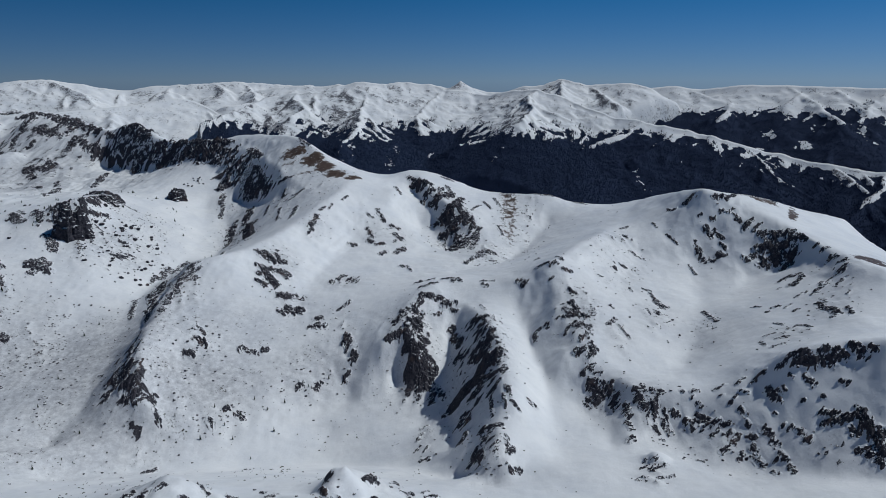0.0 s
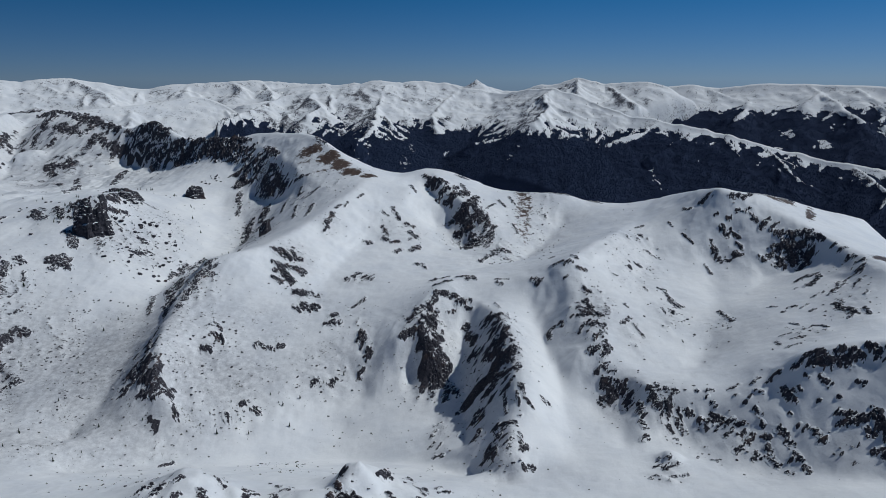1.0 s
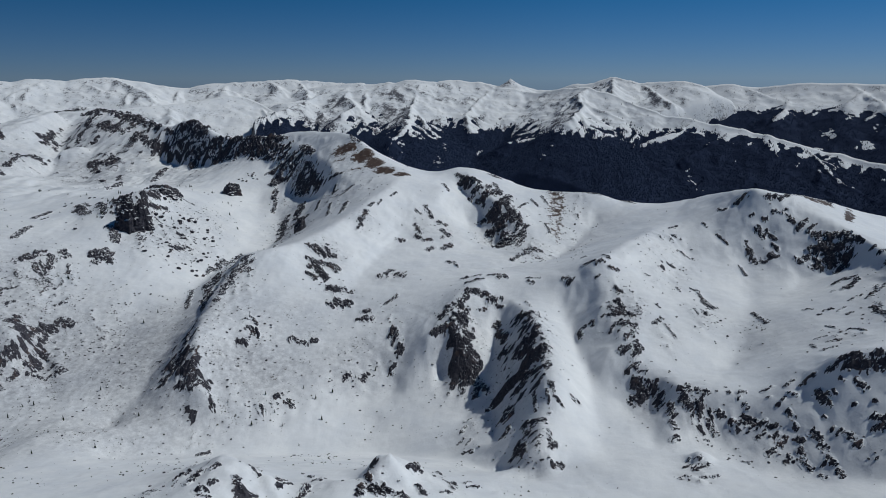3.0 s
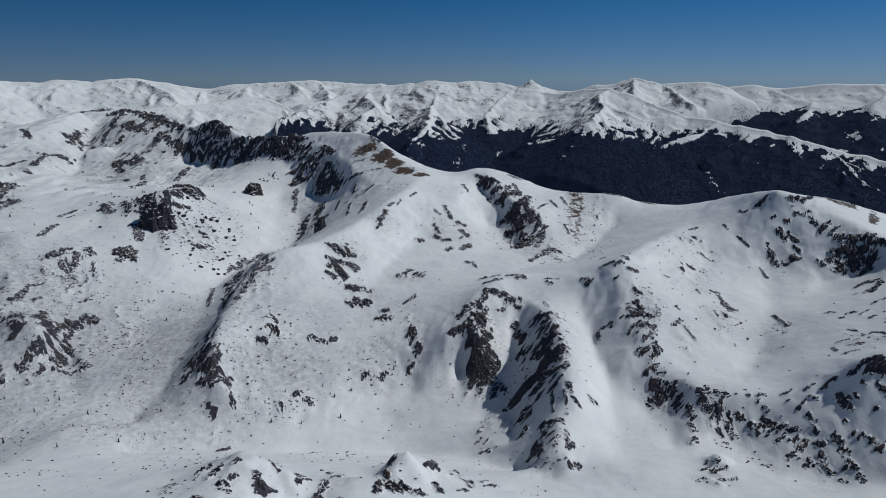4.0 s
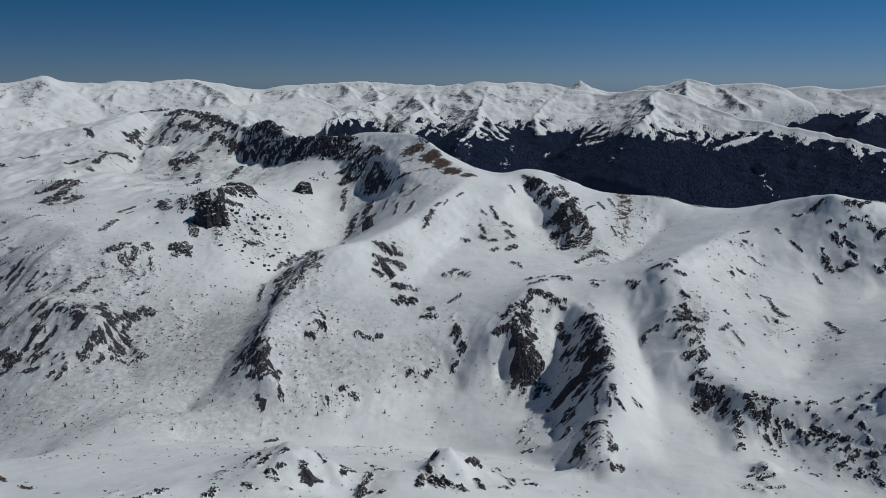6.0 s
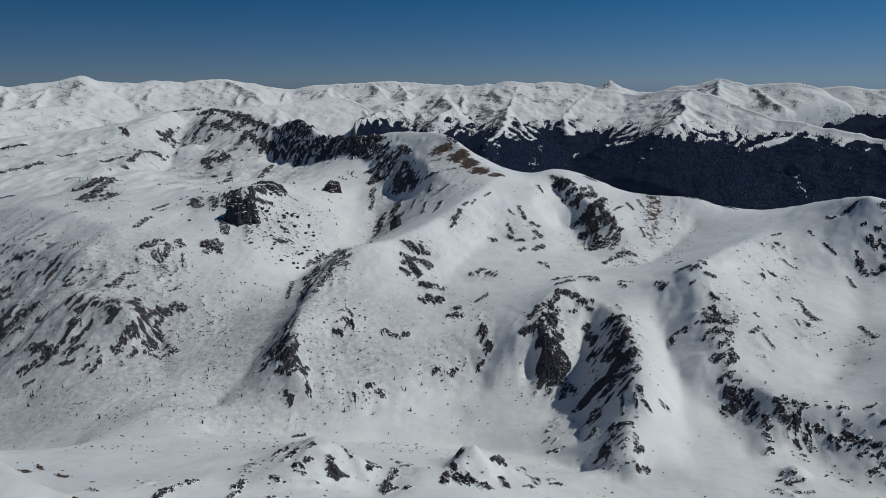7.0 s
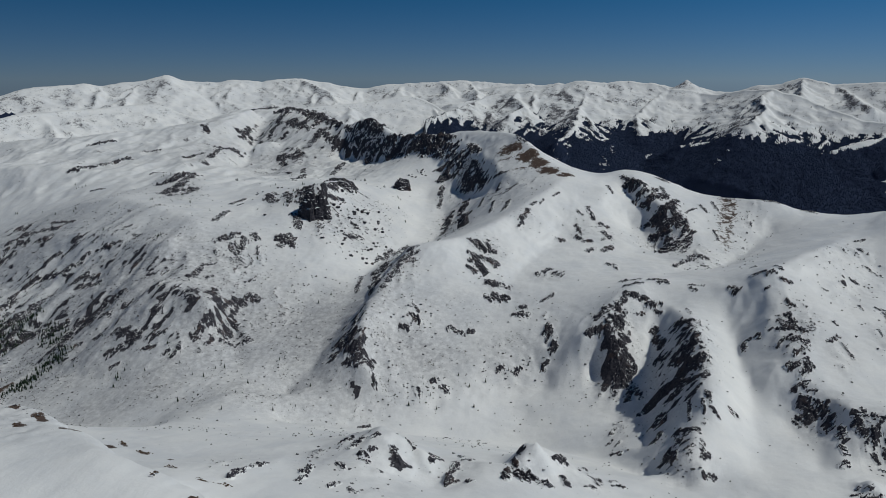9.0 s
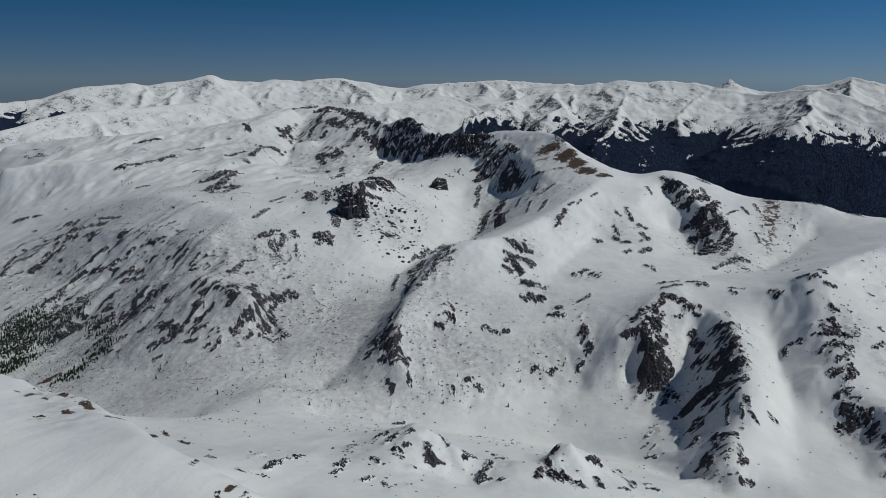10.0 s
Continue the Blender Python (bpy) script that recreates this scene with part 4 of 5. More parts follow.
CRAG_FLANK_LOW = [(-1045, 1061, -1015, 1067, 10.5, 4.8), (-977, 1032, -966, 1042, 9.1, 4.2), (-1021, 1018, -1001, 1017, 6.1, 2.8), (-935, 966, -887, 956, 9.6, 4.4), (-904, 954, -887, 956, 7.6, 3.5), (-926, 928, -912, 933, 9.4, 4.3), (-948, 966, -939, 972, 4.8, 2.2), (-900, 902, -888, 904, 5.5, 2.9), (-873, 1017, -859, 1045, 6.8, 3.1), (-855, 1028, -815, 1031, 5.8, 2.7), (-858, 973, -843, 987, 6.6, 3.0), (-871, 997, -866, 1002, 4.8, 2.2), (-848, 948, -831, 959, 6.5, 3.0), (-786, 920, -780, 933, 6.3, 3.2), (-804, 922, -798, 930, 4.5, 2.3), (-850, 930, -830, 936, 5.5, 2.9)]
CRAG_FLANK_LOW_B = [(-773, 967, -759, 1005, 7.5, 3.4), (-767, 994, -761, 1009, 5.7, 2.6), (-797, 1053, -809, 1092, 8.0, 3.7), (-765, 1038, -770, 1082, 4.8, 2.2), (-737, 1006, -741, 1048, 8.6, 3.9), (-726, 989, -687, 1013, 6.5, 3.0), (-766, 1101, -747, 1125, 14.1, 6.4), (-761, 1088, -753, 1107, 8.0, 3.7), (-751, 1053, -755, 1077, 5.9, 2.7), (-786, 1162, -778, 1176, 6.3, 2.9), (-746, 962, -740, 976, 4.5, 2.3), (-767, 958, -759, 970, 4.5, 2.3)]
CRAG_KNOLL = [(-305, 594, -294, 599, 4.0, 4.0), (-284, 586, -276, 591, 4.9, 4.9), (-407, 870, -398, 884, 4.3, 4.3), (-284, 571, -280, 576, 3.9, 3.9), (-268, 556, -262, 559, 4.7, 4.7), (-261, 551, -254, 551, 3.1, 3.1), (-266, 590, -261, 595, 3.1, 3.1), (-260, 569, -257, 576, 3.1, 3.1), (-238, 578, -231, 574, 3.8, 3.8), (-242, 585, -238, 585, 3.1, 3.1), (-245, 632, -231, 611, 3.1, 3.1), (-230, 607, -225, 604, 3.1, 3.1), (-214, 628, -210, 646, 3.1, 3.1), (-203, 594, -198, 619, 3.1, 3.1), (-281, 537, -270, 525, 3.7, 3.7), (-262, 480, -259, 493, 3.4, 3.4)]
CRAG_KNOLL_B = [(-243, 483, -237, 482, 3.4, 3.4), (-302, 504, -305, 524, 4.5, 4.5), (-294, 479, -295, 492, 3.5, 3.5), (-349, 451, -352, 473, 4.3, 4.3), (-352, 483, -346, 504, 3.6, 3.6), (-180, 613, -178, 575, 5.7, 5.7), (-193, 667, -184, 661, 3.2, 3.2), (-176, 571, -170, 578, 3.7, 3.7), (-158, 577, -152, 578, 3.1, 3.1), (-122, 611, -121, 595, 4.7, 4.7), (-112, 607, -102, 603, 5.6, 5.6), (-101, 611, -88, 609, 6.6, 6.6), (-85, 603, -77, 609, 3.7, 3.7), (-121, 622, -114, 615, 3.1, 3.1), (-78, 650, -74, 669, 5.0, 5.0), (-73, 660, -70, 660, 4.0, 4.0)]
CRAG_KNOLL_C = [(-69, 635, -62, 621, 3.8, 3.8), (-58, 754, -52, 715, 3.2, 3.2), (-43, 637, -38, 639, 3.8, 3.8), (-42, 684, -33, 659, 3.1, 3.1), (-17, 693, -8, 698, 4.1, 4.1), (-23, 701, -18, 710, 3.1, 3.1), (-35, 686, -33, 675, 4.0, 4.0)]
CRAG_PILLAR = [(-826, 1506, -788, 1456, 17.5, 12), (-782, 1524, -753, 1466, 9.5, 9.1), (-880, 1753, -782, 1694, 14.4, 12), (-818, 1757, -769, 1670, 7.1, 6), (-1353, 2325, -1293, 2326, 19.9, 9), (-809, 1335, -763, 1319, 11.8, 7), (-795, 1344, -773, 1326, 8.9, 6), (-1022, 1482, -1019, 1534, 8.6, 5), (-975, 1339, -988, 1408, 8.0, 5), (-975, 1571, -912, 1502, 8.5, 5), (-765, 1517, -741, 1535, 8.0, 4), (-860, 1525, -826, 1492, 6.5, 4), (-825, 1430, -788, 1408, 7.7, 5)]
CRAG_CREST = [(405, 4255, 518, 4233, 12.0, 2), (227, 1766, 273, 1749, 5.0, 2), (562, 1387, 631, 1428, 5.0, 2), (641, 1426, 675, 1425, 5.9, 2), (-5, 1832, 27, 1826, 5.2, 2), (-392, 1959, -362, 1923, 7.4, 3), (538, 1393, 554, 1390, 5.0, 2), (326, 1742, 350, 1724, 5.0, 2), (-1873, 2977, -1759, 2968, 16.1, 9), (-1683, 2880, -1584, 2867, 24.5, 12), (-1531, 2792, -1378, 2681, 25.8, 12), (-1378, 2681, -1212, 2527, 18.9, 10), (-1505, 2648, -1354, 2537, 19.2, 8), (-1297, 2513, -1189, 2426, 15.4, 7), (-1675, 2532, -1625, 2558, 16.9, 7), (-1607, 2286, -1522, 2283, 15.5, 6)]
CRAG_CREST_B = [(-1379, 1692, -1371, 1807, 22.9, 12), (-1271, 1583, -1240, 1625, 15.3, 8), (-1570, 2246, -1535, 2119, 12.5, 6)]
CRAG_FACE_LOW = [(-407, 1095, -391, 1090, 8.1, 6), (-411, 1061, -398, 1067, 6.8, 5), (-411, 1123, -398, 1114, 5.9, 4), (-334, 1101, -313, 1099, 6.9, 5), (-300, 1106, -291, 1111, 5.0, 3), (-288, 1209, -257, 1216, 9.8, 7), (-301, 1245, -265, 1256, 8.8, 6), (-326, 1283, -313, 1273, 10.2, 6), (-345, 1289, -333, 1310, 9.1, 5), (-348, 1349, -334, 1340, 9.3, 6), (-310, 1310, -298, 1309, 9.1, 6), (-324, 1347, -311, 1342, 6.6, 4), (-214, 1312, -194, 1333, 7.8, 5), (-181, 1320, -168, 1312, 7.8, 5), (-233, 1174, -208, 1176, 7.1, 5), (-227, 1195, -216, 1195, 6.0, 4)]
CRAG_FACE_LOW_B = [(-188, 1216, -170, 1240, 5.0, 3), (-167, 1145, -146, 1101, 9.2, 7), (-233, 1048, -225, 1055, 5.0, 3), (-206, 1054, -196, 1063, 5.0, 3), (-161, 1072, -155, 1083, 5.0, 3), (-331, 986, -324, 994, 5.0, 3), (-312, 985, -303, 983, 5.0, 3), (-348, 965, -341, 959, 5.3, 4)]
CRAGS = [*CRAG_PEAK, *CRAG_PEAK_B, *CRAG_HEADWALL, *CRAG_HEADWALL_B, *CRAG_HEADWALL_C, *CRAG_HEADWALL_D, *CRAG_SUMMIT, *CRAG_SUMMIT_B, *CRAG_FACE, *CRAG_FACE_B, *CRAG_CORRIE, *CRAG_CORRIE_B, *CRAG_CORRIE_C, *CRAG_SLOPE, *CRAG_SLOPE_B, *CRAG_SHELF, *CRAG_WEST, *CRAG_WEST_B, *CRAG_EAST, *CRAG_EAST_B, *CRAG_EAST_C, *CRAG_RIB, *CRAG_RIB_B, *CRAG_SOUTH, *CRAG_SOUTH_B, *CRAG_SOUTH_C, *CRAG_SOUTH_D, *CRAG_RIM, *CRAG_RIM_B, *CRAG_SPUR, *CRAG_SPUR_B, *CRAG_RISE, *CRAG_RISE_B, *CRAG_LEFT, *CRAG_LEFT_B, *CRAG_FLANK, *CRAG_FLANK_B, *CRAG_FLANK_C, *CRAG_FLANK_D, *CRAG_FLANK_LOW, *CRAG_FLANK_LOW_B, *CRAG_KNOLL, *CRAG_KNOLL_B, *CRAG_KNOLL_C, *CRAG_PILLAR, *CRAG_CREST, *CRAG_CREST_B, *CRAG_FACE_LOW, *CRAG_FACE_LOW_B]

# ---- noise ----
def lattice(i, j, seed):
    h = (i * 374761393 + j * 668265263 + seed * 974634457) & 0xFFFFFFFF
    h = ((h ^ (h >> 13)) * 1274126177) & 0xFFFFFFFF
    return ((h ^ (h >> 16)) & 0xFFFF) / 65535.0 * 2 * math.pi


def ripple(x, y, seed=0):
    """Gradient noise, about -1 to 1."""
    i, j = np.floor(x).astype(np.int64), np.floor(y).astype(np.int64)
    a, b = x - i, y - j
    s, t = a * a * a * (a * (a * 6 - 15) + 10), b * b * b * (b * (b * 6 - 15) + 10)

    def corner(di, dj):
        g = lattice(i + di, j + dj, seed)
        return np.cos(g) * (a - di) + np.sin(g) * (b - dj)

    low = corner(0, 0) * (1 - s) + corner(1, 0) * s
    high = corner(0, 1) * (1 - s) + corner(1, 1) * s
    return 1.5 * (low * (1 - t) + high * t)


def fractal(x, y, size, octaves=4, seed=0, keep=0.5):
    return sum(keep**n * ripple(x / size * 2**n + 17.3 * n, y / size * 2**n - 9.1 * n, seed + n) for n in range(octaves))


def ridged(x, y, size, octaves=4, seed=0, keep=0.55):
    """Sharp crests at 1, broad hollows towards 0."""
    total = sum(keep**n * (1 - np.abs(ripple(x / size * 2**n + 31.7 * n, y / size * 2**n + 4.9 * n, seed + n))) for n in range(octaves))
    return total / sum(keep**n for n in range(octaves))


def smooth(x, low, high):
    u = np.clip((x - low) / (high - low), 0, 1)
    return u * u * (3 - 2 * u)


# ---- the ground ----
def mesh_from(name, corners, quads, material, layers=(), hard=None):
    """A mesh of quads with named layers of values on its points; hard ones are faceted."""
    mesh = bpy.data.meshes.new(name)
    mesh.vertices.add(len(corners))
    mesh.vertices.foreach_set("co", corners.astype(np.float32).ravel())
    mesh.loops.add(quads.size)
    mesh.loops.foreach_set("vertex_index", quads.astype(np.int32).ravel())
    mesh.polygons.add(len(quads))
    mesh.polygons.foreach_set("loop_start", np.arange(0, quads.size, 4, dtype=np.int32))
    soft = np.ones(len(quads), bool) if hard is None else hard.ravel()[quads].max(1) < 0.5
    mesh.polygons.foreach_set("use_smooth", soft)
    mesh.update(calc_edges=True)
    for layer, values in layers:
        mesh.attributes.new(layer, "FLOAT", "POINT").data.foreach_set("value", values.astype(np.float32).ravel())
    mesh.materials.append(material)
    return new(name, mesh)


def sheet(name, xs, ys, z, material, layers=(), hard=None):
    """A heightfield mesh over the rows of xs and ys (2D arrays)."""
    index = np.arange(z.size).reshape(z.shape)
    quads = np.stack([index[:-1, :-1], index[:-1, 1:], index[1:, 1:], index[1:, :-1]], -1).reshape(-1, 4)
    return mesh_from(name, np.stack([xs, ys, z], -1).reshape(-1, 3), quads, material, layers, hard)


def steps(*stretches):
    """Coordinates from stretches of (start, end, step)."""
    return np.concatenate([np.arange(a, b, s) for a, b, s in stretches])


def cubic(grid, u, v):
    """Smooth heights of the 10 m grid."""
    u, v = np.clip(u, 1, grid.shape[1] - 2.001), np.clip(v, 1, grid.shape[0] - 2.001)
    i, j = u.astype(int), v.astype(int)

    def weights(a):
        return ((2 - a) * a - 1) * a / 2, (a * a * (3 * a - 5) + 2) / 2, ((4 - 3 * a) * a + 1) * a / 2, (a - 1) * a * a / 2

    p, q = weights(u - i), weights(v - j)
    return sum(q[m] * sum(p[n] * grid[j + m - 1, i + n - 1] for n in range(4)) for m in range(4))


SKIN = skin(LANDFORMS)
GRADE = np.hypot(*np.gradient(SKIN, CELL))


def blots(x, y, spots):
    """The largest of soft round spots (x, y, radius across, radius along, degrees, strength), with frayed edges."""
    total = np.zeros(np.shape(x))
    low, high, near_y, far_y = x.min(), x.max(), y.min(), y.max()
    for cx, cy, ra, rb, turn, strength in spots:
        wide = 2.2 * max(ra, rb)
        if cx + wide < low or cx - wide > high or cy + wide < near_y or cy - wide > far_y:
            continue
        near = np.abs(x - cx) + np.abs(y - cy) < wide
        if not near.any():
            continue
        c, s = math.cos(radians(turn)), math.sin(radians(turn))
        dx, dy = x[near] - cx, y[near] - cy
        d = np.hypot((dx * c + dy * s) / ra, (dy * c - dx * s) / rb)
        total[near] = np.maximum(total[near], strength * smooth(-d, -1.25, -0.25))
    return total


def fall_grain(cell=4.0, seed=3):
    """Noise drawn out along the fall of the slopes, on a grid of that cell."""
    x, y = np.meshgrid(np.arange(-2400, 1300, cell), np.arange(340, 3000, cell))
    soft = SKIN.copy()
    for _ in range(10):
        p = np.pad(soft, 1, mode="edge")
        soft = (p[1:-1, :-2] + p[1:-1, 2:] + p[:-2, 1:-1] + p[2:, 1:-1]) / 4
    sy, sx = np.gradient(soft, CELL)
    grain = np.random.default_rng(seed).standard_normal(x.shape)
    for _ in range(1):
        p = np.pad(grain, 1, mode="edge")
        grain = (2 * grain + p[1:-1, :-2] + p[1:-1, 2:] + p[:-2, 1:-1] + p[2:, 1:-1]) / 6
    total = grain.copy()
    for sign in (-1, 1):
        px, py = x.copy(), y.copy()
        for n in range(6):
            u, v = (px - X0) / CELL, (py - Y0) / CELL
            a, b = sample(sx, u, v), sample(sy, u, v)
            size = np.hypot(a, b) + 0.05
            px, py = px + sign * cell * a / size, py + sign * cell * b / size
            total += sample(grain, (px + 2400) / cell, (py - 340) / cell)
    return (total - total.mean()) / total.std()


GRAIN, RIBS = fall_grain(), fall_grain(15.0, 8)
BARE = STONY + [((a + c) / 2, (b + d) / 2, 1.3 * w + math.hypot(a - c, b - d) / 2, 1.6 * w, math.degrees(math.atan2(d - b, c - a)), 0.35) for a, b, c, d, w, h in CRAGS]


def ground_height(x, y):
    """The height of the ground, its bare rock and its dead grass at x, y."""
    u, v = (x - X0) / CELL, (y - Y0) / CELL
    base, grade = cubic(SKIN, u, v), sample(GRADE, u, v)
    grass = blots(x, y, GRASSY)
    wx, wy = x + 18 * ripple(x / 90, y / 90, 5), y + 18 * ripple(x / 90, y / 90, 6)
    steep = smooth(grade, 0.35, 0.8)
    grain = sample(GRAIN, (x + 2400) / 4, (y - 340) / 4)
    stony = blots(x, y, BARE)
    clump = 0.55 * fractal(wx, wy, 60, 3, 51) + 0.5 * fractal(x, y, 13, 3, 61)
    bare = smooth(0.4 * grain + 1.35 * clump, 1.35 - 2.5 * stony, 1.75 - 2.5 * stony) * smooth(stony, 0.04, 0.15)
    z = base + 5 * fractal(wx, wy, 150, 3, 1) * (0.35 + steep)
    z = z + (0.5 + 1.5 * steep) * (ridged(wx, wy, 48, 4, 11) - 0.6) * 4
    z = z + stony * (ridged(wx * 1.1, wy, 24, 4, 21) - 0.55) * 8 + 1.6 * bare
    rib = cubic(RIBS, (x + 2400) / 15, (y - 340) / 15)
    flank = blots(x, y, FLANKS)
    z = z + flank * 4.4 * rib
    bare = np.maximum(bare, 0.95 * smooth(flank, 0.2, 0.8) * smooth(0.3 * grain + 1.4 * clump - 0.45 * rib, 0.30, 0.75))
    west = smooth(y, 1450, 2000) * smooth(-x, 650, 1100)
    z = z + west * (22 * (ridged(wx * 1.2, wy * 0.9, 240, 5, 71, 0.5) - 0.62) + 19 * (ridged(wx * 1.3, wy * 0.8, 110, 4, 81, 0.5) - 0.62))
    z = z + (0.12 + stony) * 0.5 * grain + 0.3 * fractal(x, y, 11, 3, 31)
    for cx, cy, radius, high in KNOLLS:
        near = np.hypot(x - cx, y - cy) / radius * (1 + 0.35 * ripple(x / 17, y / 17, 15))
        z = z + high * np.clip(1 - near, 0, 1) ** 1.25 * (1 + 0.2 * clump)
        z = z + smooth(-near, -1.5, -0.6) * (5 * (ridged(x, y, 30, 3, 41) - 0.6) + 2 * (ridged(x, y, 11, 2, 45) - 0.6))
    return z, bare, grass, np.clip(np.maximum(stony * 0.9, blots(x, y, THIN)), 0, 0.9)


gx, gy = np.meshgrid(
    steps((-4900, -2400, 28), (-2400, -1150, 7), (-1150, 800, 3.6), (800, 1300, 8), (1300, 4500, 32)),
    steps((-600, 360, 20), (360, 1450, 3.6), (1450, 2400, 6), (2400, 3300, 11), (3300, 4950, 35)))
gz, gbare, ggrass, ggrit = ground_height(gx, gy)
lee = np.gradient(gz, axis=1) / np.gradient(gx, axis=1)
knolly = sum(smooth(-np.hypot(gx - cx, gy - cy) / radius, -1.1, -0.6) for cx, cy, radius, high in KNOLLS)
ruggedness = knolly + smooth(gy, 1400, 1800) * smooth(-gx, 350, 700)
gbare = np.maximum(gbare, 0.9 * ruggedness * smooth(lee + 0.5 * fractal(gx, gy, 45, 4, 77, 0.6), 0.55, 0.85))
tagged(sheet("ground", gx, gy, gz, MAT_GROUND, (("bare", gbare), ("grass", ggrass), ("grit", ggrit))),
       "snow-covered alpine valley and ridges with bare rocky patches", "mountain ground", kind="structure")


def ground_z(x, y):
    return float(ground_height(np.array([float(x)]), np.array([float(y)]))[0][0])

# ---- the ranges behind ----
def ridge_lines(spine, side, front, rng, gap):
    """The crest, the spurs that run down from it and their side ribs, as segments (a, b) of x y z points."""
    lines = [spine[::2]]
    run, total = gap * 0.5, len(spine)
    step = np.linalg.norm(spine[1, :2] - spine[0, :2])

    def branch(start, heading, length, slope, bends=6):
        p, out, turn = start - (0, 0, 4.0), [start - (0, 0, 4.0)], 0.0
        for n in range(bends):
            turn = 0.6 * turn + rng.uniform(-0.22, 0.22)
            c, s = math.cos(turn), math.sin(turn)
            heading = np.array([heading[0] * c - heading[1] * s, heading[0] * s + heading[1] * c])
            go = length / bends
            p = p + np.append(heading * go, -go * slope * rng.uniform(0.55, 1.45))
            out.append(p)
        return np.array(out), heading

    k = int(run / step)
    while k < total - 2:
        a = rng.choice([-1, 1]) * rng.uniform(0.05, 0.75)
        d = side[k]
        spur, _ = branch(spine[k], np.array([d[0] * math.cos(a) - d[1] * math.sin(a), d[0] * math.sin(a) + d[1] * math.cos(a)]),
                         front * rng.uniform(0.45, 1.0), rng.uniform(0.28, 0.42))
        lines.append(spur)
        for m in range(1, len(spur) - 1):
            d = (spur[m + 1] - spur[m - 1])[:2]
            d = d / np.linalg.norm(d)
            for sign in (-1, 1):
                if rng.uniform() < 0.7:
                    a = sign * rng.uniform(0.6, 1.1)
                    rib, _ = branch(spur[m], np.array([d[0] * math.cos(a) - d[1] * math.sin(a), d[0] * math.sin(a) + d[1] * math.cos(a)]),
                                    rng.uniform(60, 190), rng.uniform(0.35, 0.5), 2)
                    lines.append(rib)
        k += max(1, int(gap * rng.uniform(0.55, 1.45) / step))
    return np.vstack([np.hstack([line[:-1], line[1:]]) for line in lines])


def mountain_range(name, crest, front, back, base, gap, treeline, label, seed, grain=12.0, rocky=1.0, taper=0.0, clearings=()):
    """A range along its crest line, with spurs a gap apart running down a long front and a shorter back; woods grow below the treeline."""
    spine = along(crest, grain)
    side = -spine[:, :2] / np.linalg.norm(spine[:, :2], axis=1, keepdims=True)
    run = np.concatenate([[0], np.cumsum(np.linalg.norm(np.diff(spine[:, :2], axis=0), axis=1))])
    spine[:, 2] += rocky * 11 * fractal(run, 0 * run + 31.0 * seed, 180, 4, seed + 2, 0.65)
    v = np.concatenate([np.arange(-back, 0, grain * 2), np.arange(0, front, grain)])[:, None]
    x, y = spine[:, 0] + v * side[:, 0], spine[:, 1] + v * side[:, 1]
    away = smooth(np.abs(v), 10, 80) + 0 * x
    px = x + away * (26 * fractal(x, y, 210, 3, seed + 8) + 7 * fractal(x, y, 45, 2, seed + 9))
    py = y + away * (26 * fractal(x, y, 210, 3, seed + 18) + 7 * fractal(x, y, 45, 2, seed + 19))
    z = np.full(x.shape, float(base))
    for ax, ay, az, bx, by, bz in ridge_lines(spine, side, front, np.random.default_rng(seed), gap):
        lx, ly = bx - ax, by - ay
        f = np.clip(((px - ax) * lx + (py - ay) * ly) / (lx * lx + ly * ly + 1e-6), 0, 1)
        d = np.hypot(px - ax - f * lx, py - ay - f * ly)
        z = np.maximum(z, az + f * (bz - az) - 0.45 * d - 15 * (1 - np.exp(-d / 30)))
    z = z + away * (15 * (ridged(px, py, 130, 4, seed + 3) - 0.62) + 5 * (ridged(px, py, 40, 3, seed + 4) - 0.6))
    ends = smooth(run, 0, 160) * smooth(run[-1] - run - taper * np.clip(v, 0, None), 0, 160 + 0 * v)
    rim = np.minimum(smooth(v + back, 0, 60), smooth(front - v, 0, 60))
    z = base - 60 + (z - base + 60) * (0.25 + 0.75 * ends) * (0.3 + 0.7 * rim)
    soft = z
    for _ in range(14):
        p = np.pad(soft, 1, mode="edge")
        soft = (p[1:-1, :-2] + p[1:-1, 2:] + p[:-2, 1:-1] + p[2:, 1:-1]) / 4
    rise = (np.roll(z, -1, 1) - np.roll(z, 1, 1)) / (np.roll(x, -1, 1) - np.roll(x, 1, 1) + 1e-6)
    rise[:, 0] = rise[:, -1] = 0
    bare = rocky * smooth(np.abs(v), 4, 40) * np.clip(1.3 * (rise + 0.12) + 0.25 * np.clip((z - soft) / 5, -1, 1), -0.6, 1.0)
    finger = fractal((run[None] + 0.3 * v) / 38.0, v / 160.0 + 0 * x, 1.0, 3, seed + 7, 0.6)
    line = np.minimum(np.interp(np.linspace(0, 1, len(spine)), np.linspace(0, 1, len(treeline)), treeline), spine[:, 2] - 45) + 26 * fractal(x, y, 260, 3, seed + 6, 0.6) + (16 + 26 * rocky) * finger - 34 * np.clip((z - soft) / 6, -1, 1)
    wood = smooth(line - z, -45, 22) if treeline[0] > -900 else np.zeros_like(z)
    wood = wood * (1 - 0.9 * blots(x + 26 * fractal(x, y, 40, 3, seed + 31, 0.7), y + 40 * fractal(x, y, 55, 3, seed + 37, 0.7), clearings))
    ob = new(name)
    saddles = [0]
    for k in range(12, len(spine) - 12):
        if k - saddles[-1] > 420 / grain and spine[k, 2] <= spine[max(0, k - 10):k + 11, 2].min() and len(spine) - k > 200 / grain:
            saddles.append(k)
    if len(saddles) == 1:
        saddles.append(len(spine) // 2)
